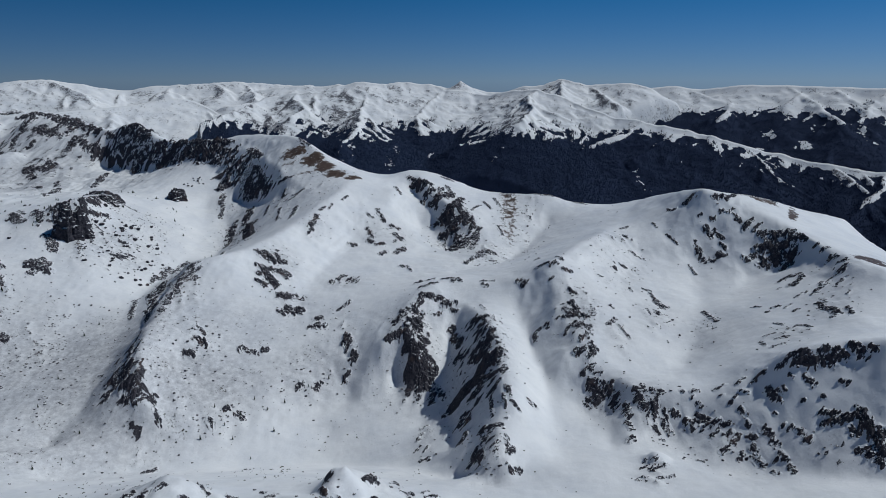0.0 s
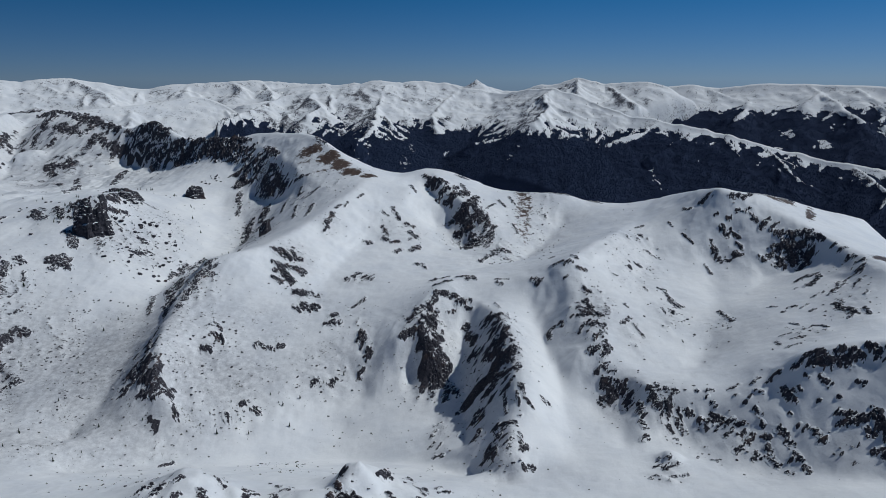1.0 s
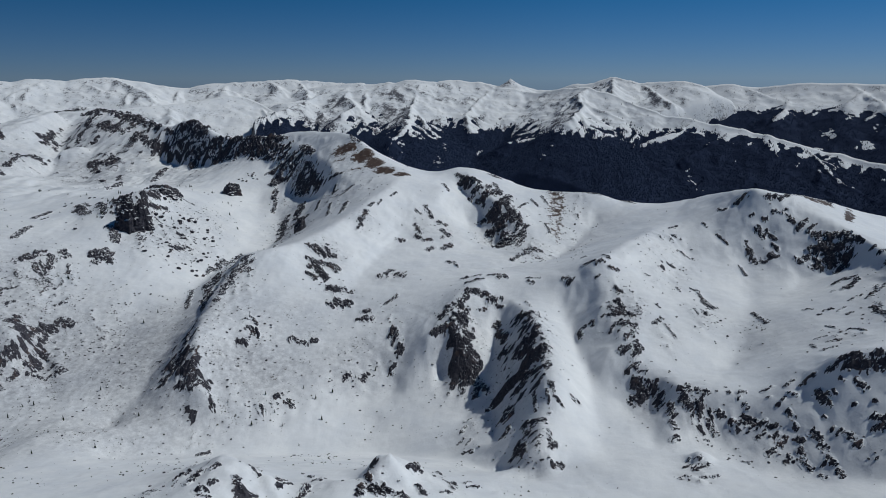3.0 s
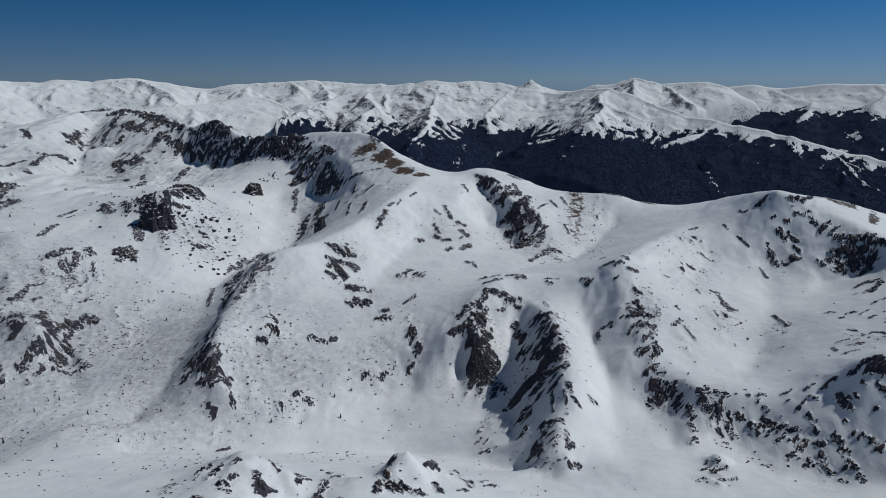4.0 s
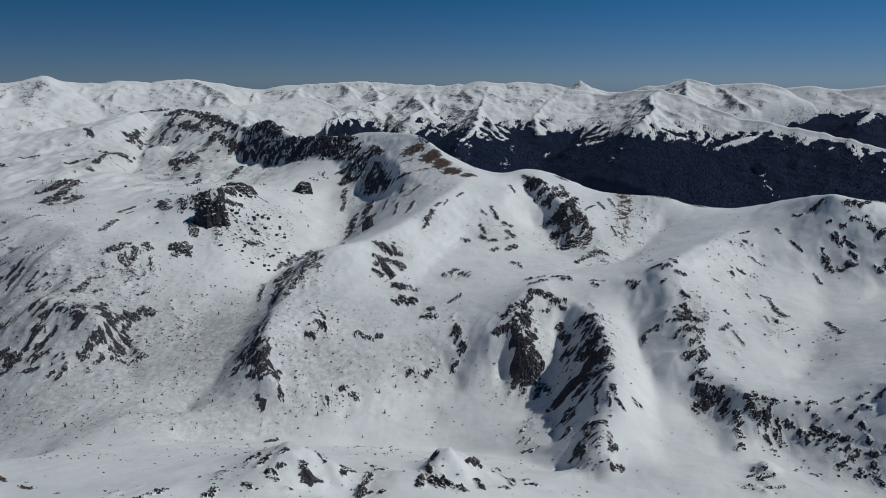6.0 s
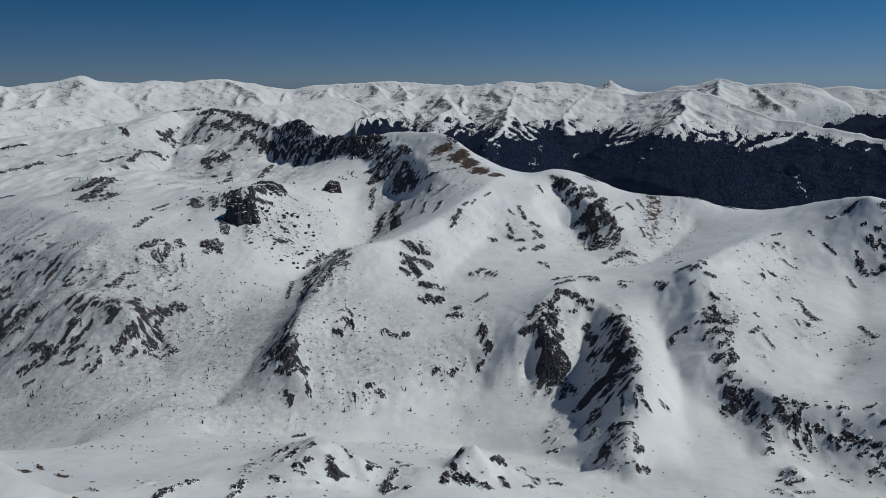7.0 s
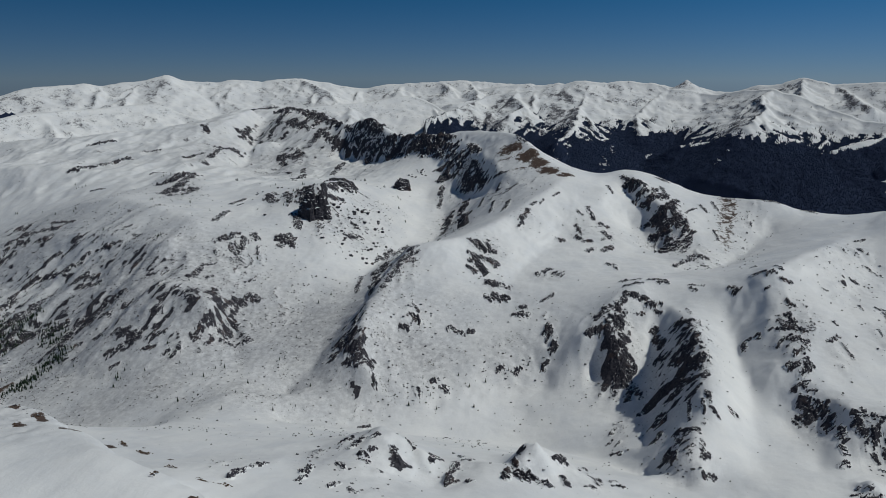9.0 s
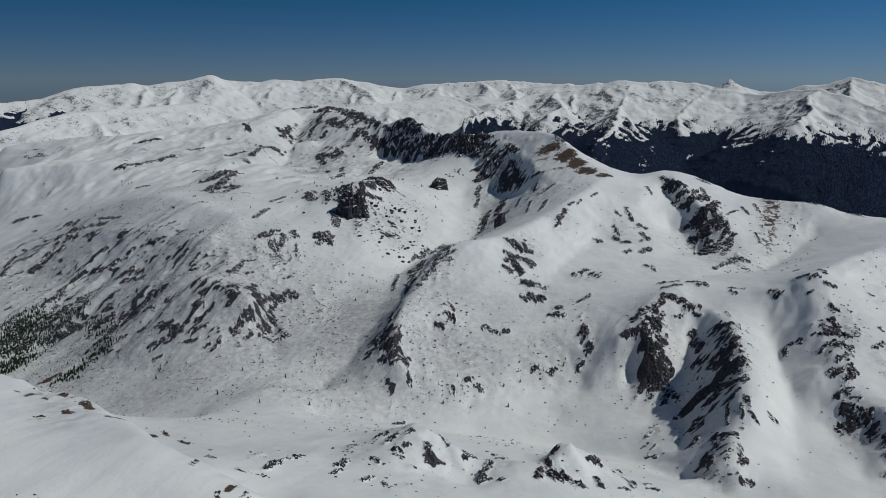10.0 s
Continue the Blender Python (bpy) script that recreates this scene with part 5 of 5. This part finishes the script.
    for a, b in zip(saddles, saddles[1:] + [len(spine) - 1]):
        cut = np.s_[:, a:b + 1]
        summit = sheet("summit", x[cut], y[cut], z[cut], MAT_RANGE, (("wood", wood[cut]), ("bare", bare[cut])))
        summit.parent = ob
        tagged(summit)
    tagged(ob, label, "mountain range")
    return ob, x, y, z, wood



FORESTED_CREST = [(-1500, 4120, 280), (-1330, 4010, 320), (-1158, 3852, 360), (-1036, 3939, 392), (-936, 4016, 413), (-798, 4046, 434), (-671, 4069, 453), (-537, 4140, 478), (-420, 4153, 491), (-324, 4182, 481), (-228, 4218, 500), (-153, 4222, 494), (-48, 4224, 472), (34, 4174, 450), (162, 4171, 434), (270, 4115, 429), (403, 4055, 446), (487, 3995, 453), (568, 3934, 439), (676, 3866, 394), (812, 3684, 337), (1014, 3528, 300), (1207, 3412, 258), (1339, 3306, 220), (1439, 3263, 203), (1494, 3236, 185), (1622, 3116, 162), (1762, 2979, 136), (2038, 2796, 107)]
PEAK_CREST = [(-1545, 4251, 379), (-1297, 4386, 418), (-1093, 4442, 445), (-884, 4488, 469), (-761, 4510, 462), (-638, 4530, 476), (-425, 4555, 472), (-247, 4568, 476), (-34, 4574, 466), (54, 4574, 455), (88, 4574, 476), (112, 4573, 500), (141, 4573, 476), (186, 4571, 459), (316, 4563, 428), (434, 4554, 446), (518, 4546, 460), (617, 4533, 470), (730, 4517, 500), (803, 4454, 484), (959, 4423, 481), (1091, 4393, 491), (1150, 4370, 480), (1230, 4340, 455), (1310, 4320, 410), (1380, 4290, 345), (1450, 4260, 260), (1530, 4240, 170)]
EAST_CREST = [(827, 4753, 402), (1025, 4715, 438), (1217, 4670, 446), (1356, 4632, 457), (1475, 4596, 470), (1578, 4562, 451), (1718, 4511, 458), (1851, 4459, 475), (2004, 4393, 475), (2196, 4301, 467), (2416, 4182, 462), (2687, 4015, 456)]
WEST_CREST = [(-3947, 2571, 341), (-3720, 2887, 373), (-3614, 3017, 389), (-3498, 3151, 432), (-3308, 3349, 476), (-3147, 3499, 472), (-3023, 3606, 495), (-2913, 3694, 519), (-2813, 3770, 492), (-2702, 3850, 481), (-2557, 3947, 492), (-2375, 4058, 499), (-2233, 4138, 509), (-2121, 4196, 488), (-1923, 4289, 441), (-1787, 4347, 459), (-1580, 4427, 477), (-1300, 4517, 495), (-1123, 4564, 481), (-876, 4618, 470), (-664, 4653, 460)]
DOME_CREST = [(-2062, 3278, 330), (-1883, 3498, 349), (-1703, 3645, 365), (-1561, 3763, 386), (-1408, 3876, 408), (-1276, 3868, 369), (-1117, 3757, 298), (-962, 3641, 241), (-826, 3565, 166)]
WEST_SHOULDER = [(-2993, 1917, 246), (-2900, 2223, 280), (-2856, 2361, 315), (-2817, 2483, 340), (-2739, 2642, 353), (-2627, 2820, 364), (-2475, 3018, 377), (-2336, 3061, 331), (-2166, 3058, 283), (-1948, 3079, 238)]

# snowy clearings and avalanche tracks in the woods: x y, radius across and along, turn, density
FOREST_CLEARINGS = [(854, 3133, 25, 14, -15, 1.0), (861, 3075, 7, 33, -16, 1.0), (862, 3000, 7, 36, -16, 1.0), (-218, 3386, 11, 85, 4, 1.0), (-239, 3180, 8, 54, 4, 1.0), (-62, 3453, 11, 36, 1, 1.0), (1077, 3204, 10, 18, -19, 1.0), (-421, 3247, 10, 50, 7, 1.0), (-461, 3135, 7, 54, 8, 1.0), (220, 3156, 8, 47, -4, 1.0), (-573, 3569, 25, 41, 9, 1.0)]
EAST_CLEARINGS = [(1760, 3858, 40, 63, -25, 1.0), (1866, 3684, 50, 63, -27, 1.0), (1982, 3829, 27, 14, -27, 1.0), (2163, 3697, 12, 77, -30, 1.0), (2158, 3569, 23, 28, -31, 1.0), (1664, 3748, 36, 21, -24, 1.0)]
forested = mountain_range("mountain_range", FORESTED_CREST, 1150, 420, -280, 170, (300, 262, 240, 238, 238, 238, 238, 236, 236, 236), "snowy range with many rocky spurs above dark spruce forest", 40, 9, 1.0, 0.0, FOREST_CLEARINGS)
peak = mountain_range("mountain_range", PEAK_CREST, 700, 220, 20, 170, (285, 285, 285, 275, 245), "snowy range with one sharp rock peak on the skyline", 60, 11, 0.9, 0.9)
east = mountain_range("mountain_range", EAST_CREST, 1000, 150, -80, 260, (318, 305, 300), "rounded distant snowy range over dark wooded slopes", 80, 14, 0.4, 0.0, EAST_CLEARINGS)
west = mountain_range("mountain_range", WEST_CREST, 800, 150, 120, 240, (300, 120), "long pale snowy range on the horizon", 100, 12, 0.8)
dome = mountain_range("mountain_range", DOME_CREST, 600, 400, 150, 480, (-999, 0), "smooth white snow dome with a wooded edge", 120, 12, 0.2)
shoulder = mountain_range("mountain_range", WEST_SHOULDER, 700, 500, 60, 420, (-999, 0), "broad white snow shoulder with few rocks", 140, 12, 0.3)

TOWERS = [(-776, 1450, 59.6, 40.6, 59.6, 20, 3, 'massive dark rock tower with a brown sunlit face'), (-778, 1614, 35.2, 20.5, 17.6, 10, 5, 'dark jointed rock tower capped with snow'), (-713, 1878, 41.1, 32.9, 34.5, 40, 7, 'dark angular rock tower standing in the snow bowl'), (-436, 1557, 25.4, 17.4, 34.8, 60, 9, 'narrow dark rock tower at the foot of the headwall')]
# boulder fields: x y, radius across and along, turn, count, smallest, largest
BOULDER_FIELDS = [(-671, 1446, 84, 124, 24, 95, 1.9, 6.0), (-715, 1538, 88, 53, 24, 18, 2.1, 7.0), (-704, 1991, 33, 30, 19, 14, 2.1, 4.5), (-422, 1094, 58, 45, 21, 22, 1.3, 3.0), (-343, 1030, 101, 43, 18, 22, 1.2, 2.3), (-199, 1068, 58, 28, 10, 16, 1.2, 2.4), (-666, 1229, 65, 69, 28, 16, 1.4, 2.4), (-681, 1083, 48, 103, 32, 25, 1.3, 2.4), (-951, 1543, 92, 169, 31, 14, 2.2, 4.5), (182, 1632, 71, 70, -6, 12, 1.6, 3.5), (321, 1079, 61, 60, -16, 14, 1.2, 2.9), (-74, 665, 1, 1, 0, 1, 6.0, 6.0)]
SPRUCES = [(-620, 1156), (-595, 787), (-538, 836), (-695, 917), (-682, 924), (-414, 941), (-327, 992), (-307, 985), (-270, 1002), (-310, 951), (-277, 922), (-608, 1188), (-608, 1041), (-721, 889), (-616, 891), (-518, 921), (-394, 956), (-354, 941), (-247, 1020), (-215, 1052), (-198, 1062), (-186, 1074), (-325, 965), (-457, 929), (-254, 973), (-606, 976), (-610, 846), (-695, 815), (-345, 986), (-292, 1014)]
SPRUCES_WEST = [(-694, 932), (-699, 889), (-743, 826), (-865, 901), (-973, 964), (-993, 909), (-1013, 886), (-1051, 868), (-816, 887), (-761, 910), (-927, 882), (-1221, 914), (-1299, 940), (-1148, 890), (-1122, 908), (-1379, 993), (-1363, 1022), (-1266, 975)]

# ---- rock outcrops ----
def shards(x, y, size, seed):
    """Broken blocks: tilted flat pieces of about that size, each with a height of its own."""
    x, y = x / size, y / size
    i, j = np.floor(x).astype(np.int64), np.floor(y).astype(np.int64)
    best, out = np.full(x.shape, 9.0), np.zeros(x.shape)
    for di in (-1, 0, 1):
        for dj in (-1, 0, 1):
            a, b, c = (lattice(i + di, j + dj, seed + k) / (2 * math.pi) for k in range(3))
            dx, dy = x - (i + di + a), y - (j + dj + b)
            d = dx * dx + dy * dy
            near = d < best
            best = np.where(near, d, best)
            out = np.where(near, c + 0.7 * (a - 0.5) * dx + 0.9 * (b - 0.5) * dy, out)
    return out


def outcrop(xa, ya, xb, yb, half, high, seed):
    """A broken rock outcrop along a line: blocks and ribs that step down the slope, ledges of snow, and frayed edges."""
    long = math.hypot(xb - xa, yb - ya)
    ax, ay = ((xb - xa) / long, (yb - ya) / long) if long > 1 else (1.0, 0.0)
    reach = half * 1.6 + 2
    step = max(1.0, min(3.0, math.sqrt((long + 2 * reach) * 2 * reach / 2800)))
    s, t = np.meshgrid(np.arange(-reach, long + reach + step, step), np.arange(-reach, reach + step, step))
    x, y = xa + s * ax - t * ay, ya + s * ay + t * ax
    cx, cy, e = np.array([(xa + xb) / 2]), np.array([(ya + yb) / 2]), 15.0
    fx = float(ground_height(cx + e, cy)[0][0] - ground_height(cx - e, cy)[0][0])
    fy = float(ground_height(cx, cy + e)[0][0] - ground_height(cx, cy - e)[0][0])
    n = math.hypot(fx, fy) + 1e-6
    down, across = -(x * fx + y * fy) / n * math.hypot(1, n / 30), (x * fy - y * fx) / n
    across = across + 2.0 * ripple(x / 11, y / 11, seed + 9)
    grain = min(13.0, max(3.5, half * 0.7))
    down = down * (1.0 + 0.9 * float(smooth(half, 8.0, 13.0)))
    d = np.hypot(np.clip(np.abs(s - long / 2) - long / 2, 0, None), t) / half
    fray = fractal(across, down * 0.40, grain * 1.5, 4, seed, 0.65)
    cover = 1.0 - d + 0.85 * fray
    rim = smooth(-d, -1.6, -1.1)
    rib = ridged(across, down * 0.35, grain * 2.2, 3, seed + 1, 0.5)
    blocks = 0.6 * shards(across, down * 0.45, grain * 1.1, seed + 2) + 0.4 * shards(across, down * 0.6, grain * 0.45, seed + 5)
    lift = high * smooth(cover, -0.05, 0.75) * (1.0 * (rib - 0.45) + 0.75 * (blocks - 0.3))
    rock = smooth(cover + 0.5 * fractal(across, down * 0.30, grain * 0.6, 3, seed + 4, 0.7), 0.02, 0.34) * (0.75 + 0.25 * smooth(rib, 0.5, 0.7))
    ground, stones, grass, grit = ground_height(x, y)
    z = ground + 0.3 + lift - (1 - rim) * 1.8
    return x, y, z, np.maximum(rock, stones * rim), grass * (1 - rock), grit, rock


def crag_size(crag):
    return crag[4] * (crag[4] + math.hypot(crag[2] - crag[0], crag[3] - crag[1])) / math.hypot(crag[0], crag[1])


shapes = [(outcrop(*crag, 200 + 7 * number), crag[5]) for number, crag in enumerate(sorted(CRAGS, key=crag_size, reverse=True))]
for (x, y, z, bare, grass, grit, rock), high in shapes[:300]:
    ob = sheet("rock_outcrop", x, y, z, MAT_GROUND, (("bare", bare), ("grass", grass), ("grit", grit)), rock)
    label = "tall dark crag of broken rock streaked with snow" if high > 9 else "dark rock outcrop breaking through the snow slope" if high > 5 else "low dark rocks half buried in snow"
    tagged(ob, label, "rock outcrop", "rock outcrops on the slopes")
# the many small ones are one mesh
corners, quads, flags, start = [], [], [], 0
for (x, y, z, bare, grass, grit, rock), high in shapes[300:]:
    index = start + np.arange(z.size).reshape(z.shape)
    quads.append(np.stack([index[:-1, :-1], index[:-1, 1:], index[1:, 1:], index[1:, :-1]], -1).reshape(-1, 4))
    corners.append(np.stack([x, y, z], -1).reshape(-1, 3))
    flags.append(np.stack([bare, grass, grit, rock], -1).reshape(-1, 4))
    start += z.size
tagged(mesh_from("small_rocks", np.vstack(corners), np.vstack(quads), MAT_GROUND, tuple(zip(("bare", "grass", "grit"), np.vstack(flags).T)), np.vstack(flags)[:, 3]),
       "small dark rocks poking through the snow slopes", "rock", kind="stuff")


# ---- loose stones, shrubs and trees ----
def scatter(name, material, points, sizes, shape, label, category):
    """One mesh of many small copies of a shape (points, triangles), each turned, squashed and set on the ground."""
    corners, faces = shape
    rng = np.random.default_rng(len(points))
    n, k = len(points), len(corners)
    turn = rng.uniform(0, 2 * math.pi, n)
    c, s = np.cos(turn)[:, None], np.sin(turn)[:, None]
    jig = 1 + 0.35 * rng.standard_normal((n, k, 3)).clip(-1.5, 1.5) * (0.6 if category == "rock" else 0.3)
    p = corners[None] * jig * sizes[:, None, None]
    wide = rng.uniform(0.75, 1.35, (n, 1))
    co = np.stack([(p[..., 0] * c - p[..., 1] * s) * wide, p[..., 0] * s + p[..., 1] * c, p[..., 2]], -1) + points[:, None, :]
    tri = (faces[None] + (np.arange(n) * k)[:, None, None]).reshape(-1, 3)
    mesh = bpy.data.meshes.new(name)
    mesh.vertices.add(n * k)
    mesh.vertices.foreach_set("co", co.astype(np.float32).ravel())
    mesh.loops.add(tri.size)
    mesh.loops.foreach_set("vertex_index", tri.astype(np.int32).ravel())
    mesh.polygons.add(len(tri))
    mesh.polygons.foreach_set("loop_start", np.arange(0, tri.size, 3, dtype=np.int32))
    mesh.update(calc_edges=True)
    mesh.materials.append(material)
    return tagged(new(name, mesh), label, category, kind="stuff")


STONE = (np.array([(1, 0.1, 0), (0.2, 0.9, 0.1), (-0.9, 0.4, 0), (-0.6, -0.8, 0.1), (0.5, -0.8, 0), (0.35, 0.25, 0.75), (-0.35, -0.1, 0.85), (0.1, -0.45, 0.6)]),
         np.array([(0, 1, 5), (1, 2, 6), (1, 6, 5), (2, 3, 6), (3, 4, 7), (3, 7, 6), (4, 0, 7), (0, 5, 7), (5, 6, 7)]))
CONE = (np.array([(math.cos(a), math.sin(a), 0.0) for a in np.arange(5) * 2 * math.pi / 5] + [(0, 0, 5.0)]) * (0.2, 0.2, 0.2),
        np.array([(0, 1, 5), (1, 2, 5), (2, 3, 5), (3, 4, 5), (4, 0, 5)]))


def wanted(count, seed, box, keep):
    """Random places in the box (x, x, y, y) that the test keeps."""
    rng = np.random.default_rng(seed)
    x, y = rng.uniform(box[0], box[1], count), rng.uniform(box[2], box[3], count)
    ok = keep(x, y, rng.uniform(0, 1, count))
    x, y = x[ok], y[ok]
    return np.stack([x, y, ground_height(x, y)[0]], -1), rng


def stony_place(x, y, chance):
    return chance < 0.006 + (0.9 * blots(x, y, STONY) + 0.22 * blots(x, y, THIN)) * (0.35 + smooth(fractal(x, y, 70, 3, 91), -0.2, 0.5))


spots, rng = wanted(210000, 5, (-1500, 700, 420, 1900), stony_place)
scatter("scattered_stones", MAT_STONE, spots - (0, 0, 0.3), 0.35 + 2.0 * rng.uniform(0, 1, len(spots)) ** 5, STONE, "dark loose stones scattered over the snow slopes", "rock")


def shrub_place(x, y, chance):
    low = 1 - smooth(sample(SKIN, (x - X0) / CELL, (y - Y0) / CELL), 20, 120)
    return chance < 0.10 * low * (0.2 + 2.5 * smooth(fractal(x, y, 90, 3, 95), 0.0, 0.6)) + 0.9 * blots(x, y, THICKET)


THICKET = [(-1150, 900, 160, 90, 60, 0.7), (-1300, 1050, 200, 120, 60, 0.6), (-950, 760, 140, 40, 60, 0.45)]
spots, rng = wanted(50000, 6, (-1500, 150, 500, 1300), shrub_place)
scatter("dwarf_pines", MAT_PINE, spots - (0, 0, 0.2), 0.35 + 1.3 * rng.uniform(0, 1, len(spots)) ** 3, STONE, "dark dwarf pine shrubs dotting the snow", "shrub")


# ---- boulders ----
def boulder_mesh(seed):
    """An angular block, split and worn."""
    rng = random.Random(seed)
    bm = bmesh.new()
    bmesh.ops.create_icosphere(bm, subdivisions=2, radius=1.0)
    planes = [Vector((rng.gauss(0, 1), rng.gauss(0, 1), rng.gauss(0, 0.8))).normalized() for _ in range(7)]
    for vert in bm.verts:
        for plane in planes:
            past = vert.co.dot(plane) - 0.62
            if past > 0:
                vert.co -= plane * past
        vert.co *= rng.uniform(0.93, 1.07)
    mesh = bpy.data.meshes.new("boulder")
    bm.to_mesh(mesh)
    bm.free()
    mesh.materials.append(MAT_STONE)
    return mesh


def rock_tower(x, y, wide, deep, high, turn, seed, label):
    """A great upstanding block with clean broken faces, cleft by joints."""
    rng = random.Random(seed)
    bm = bmesh.new()
    bmesh.ops.create_icosphere(bm, subdivisions=5, radius=1.0)
    planes = [Vector((math.cos(a), math.sin(a), rng.uniform(-0.05, 0.3))).normalized() for a in np.arange(6) * 1.05 + seed]
    planes += [Vector((0.2, 0.1, 1)).normalized(), Vector((-0.5, 0.3, 0.8)).normalized()]
    for vert in bm.verts:
        for plane in planes:
            past = vert.co.dot(plane) - 0.66
            if past > 0:
                vert.co -= plane * past
    co = np.array([vert.co for vert in bm.verts])
    joint = ridged(3.0 * co[:, 0] + 2.0 * co[:, 1] + seed, 1.2 * co[:, 2] + 0.8 * co[:, 1], 1.0, 4, seed) - 0.6
    ledge = ridged(1.1 * co[:, 0] - co[:, 1], 5.0 * co[:, 2], 1.0, 3, seed + 4) - 0.6
    for vert, a, b in zip(bm.verts, joint, ledge):
        vert.co *= 1 + 0.6 * a + 0.38 * b
        vert.co.x *= 1 - 0.22 * vert.co.z
        vert.co.y *= 1 - 0.22 * vert.co.z
    mesh = bpy.data.meshes.new("rock_tower")
    bm.to_mesh(mesh)
    bm.free()
    mesh.materials.append(MAT_TOWER)
    ob = new("rock_tower", mesh)
    ob.matrix_basis = pose(x, y, ground_z(x, y) + 0.02 * high, 0, 0, turn)
    ob.scale = (wide * 0.78, deep * 0.78, high * 0.95)
    return tagged(ob, label, "rock tower")


for tower in TOWERS:
    rock_tower(*tower)

blocks = [boulder_mesh(n) for n in range(6)]
lie, boulders = random.Random(4), []
for x, y, across, deep, turn, count, least, most in BOULDER_FIELDS:
    for _ in range(count):
        r, a = math.sqrt(lie.random()), lie.uniform(0, 2 * math.pi)
        u, v = across * r * math.cos(a), deep * r * math.sin(a)
        c, s = math.cos(radians(turn)), math.sin(radians(turn))
        boulders.append((x + u * c - v * s, y + u * s + v * c, least + (most - least) * lie.random() ** 2))
for n, (x, y, size) in enumerate(boulders):
    ob = new("boulder", blocks[n % 6])
    ob.matrix_basis = pose(x, y, ground_z(x, y) + 0.15 * size, 10 * (n % 3), 7 * (n % 4), 61 * n)
    ob.scale = (size * (0.8 + 0.1 * (n % 5)), size, size * (0.6 + 0.08 * (n % 4)))
    tagged(ob, "large dark boulder lying in the snow bowl" if size > 3 else "dark boulder half sunk in the snow", "boulder", "boulders on the slopes")


def part(name, bm, material, parent, label=""):
    mesh = bpy.data.meshes.new(name)
    bm.to_mesh(mesh)
    bm.free()
    mesh.materials.append(material)
    ob = new(name, mesh)
    ob.parent = parent
    return tagged(ob, label)


def spruce(tall, seed):
    """A small mountain spruce: a tapered trunk, and whorls of drooping, uneven boughs."""
    rng = random.Random(seed)
    tree = new("spruce_tree")
    bm = bmesh.new()
    bmesh.ops.create_cone(bm, cap_ends=True, segments=6, radius1=tall * 0.03, radius2=tall * 0.008, depth=tall, matrix=Matrix.Translation((0, 0, tall / 2)))
    part("trunk", bm, MAT_BARK, tree)
    bm = bmesh.new()
    for n in range(9):
        z = tall * (0.10 + 0.095 * n)
        out = tall * 0.20 * (1 - n / 9.5) * rng.uniform(0.85, 1.15)
        top = bm.verts.new((0, 0, min(tall * 1.02, z + tall * 0.17)))
        ring = [bm.verts.new((out * k * math.cos(a), out * k * math.sin(a), z - tall * 0.03 * k)) for m in range(9)
                for a, k in [((m + rng.uniform(-0.3, 0.3)) * 2 * math.pi / 9, rng.uniform(0.65, 1.2) if m % 2 else rng.uniform(0.4, 0.7))]]
        for a, b in zip(ring, ring[1:] + ring[:1]):
            bm.faces.new((a, b, top))
    part("crown", bm, MAT_SPRUCE, tree)
    return tagged(tree, "small dark green spruce standing alone on the snow", "tree", "spruces on the valley slopes")


first = [spruce(8.0, n) for n in range(3)]
for n, (x, y) in enumerate(SPRUCES + SPRUCES_WEST):
    m = pose(x, y, ground_z(x, y) - 0.2, 0, 0, 47 * n)
    if n < 3:
        first[n].matrix_basis = m
    else:
        ob = copy_thing(first[n % 3], m)
        ob.scale = [0.65 + 0.55 * ((n * 37) % 10) / 10] * 3


def forest(ground, count, seed, label):
    """Spruces as thick as fur on the wooded part of a range, thinning out above."""
    ob, x, y, z, wood = ground
    rng = np.random.default_rng(seed)
    j, i = rng.integers(0, x.shape[0] - 1, count), rng.integers(0, x.shape[1] - 1, count)
    a, b = rng.uniform(0, 1, count), rng.uniform(0, 1, count)
    thick = wood[j, i] + 0.5 * fractal(x[j, i], y[j, i], 60, 3, seed)
    ok = thick > 0.35 + 0.25 * rng.standard_normal(count)
    ok &= (wood[j, i] > 0.03) | (rng.uniform(0, 1, count) < 0.02)
    j, i, a, b = j[ok], i[ok], a[ok], b[ok]

    def between(g):
        return (g[j, i] * (1 - a) + g[j, i + 1] * a) * (1 - b) + (g[j + 1, i] * (1 - a) + g[j + 1, i + 1] * a) * b

    p = np.stack([between(x), between(y), between(z) - 1], -1)
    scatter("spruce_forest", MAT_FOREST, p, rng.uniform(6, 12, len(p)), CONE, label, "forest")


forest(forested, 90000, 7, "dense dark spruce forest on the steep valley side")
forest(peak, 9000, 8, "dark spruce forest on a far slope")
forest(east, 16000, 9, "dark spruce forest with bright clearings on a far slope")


# ---- woods and heath near the valley mouth ----
spots, rng = wanted(150000, 16, (-1900, -500, 800, 1900), lambda x, y, chance: chance < 1.1 * blots(x, y, GROVE) - 0.25 + 0.35 * fractal(x, y, 60, 3, 97))
scatter("spruce_grove", MAT_SPRUCE, spots - (0, 0, 0.5), rng.uniform(3.5, 9.0, len(spots)), CONE, "dark spruces growing thick on the lower slope", "forest")
spots, rng = wanted(110000, 17, (-900, 0, 250, 850), lambda x, y, chance: chance < 0.9 * blots(x, y, HEATH + HEATH_LOW) * smooth(fractal(x, y, 22, 3, 98), -0.1, 0.3))
scatter("heath_shrubs", MAT_HEATH, spots - (0, 0, 0.1), 0.4 + 1.1 * rng.uniform(0, 1, len(spots)) ** 2, STONE, "brown leafless heath shrubs along the edge of the snowy shelf", "shrub")
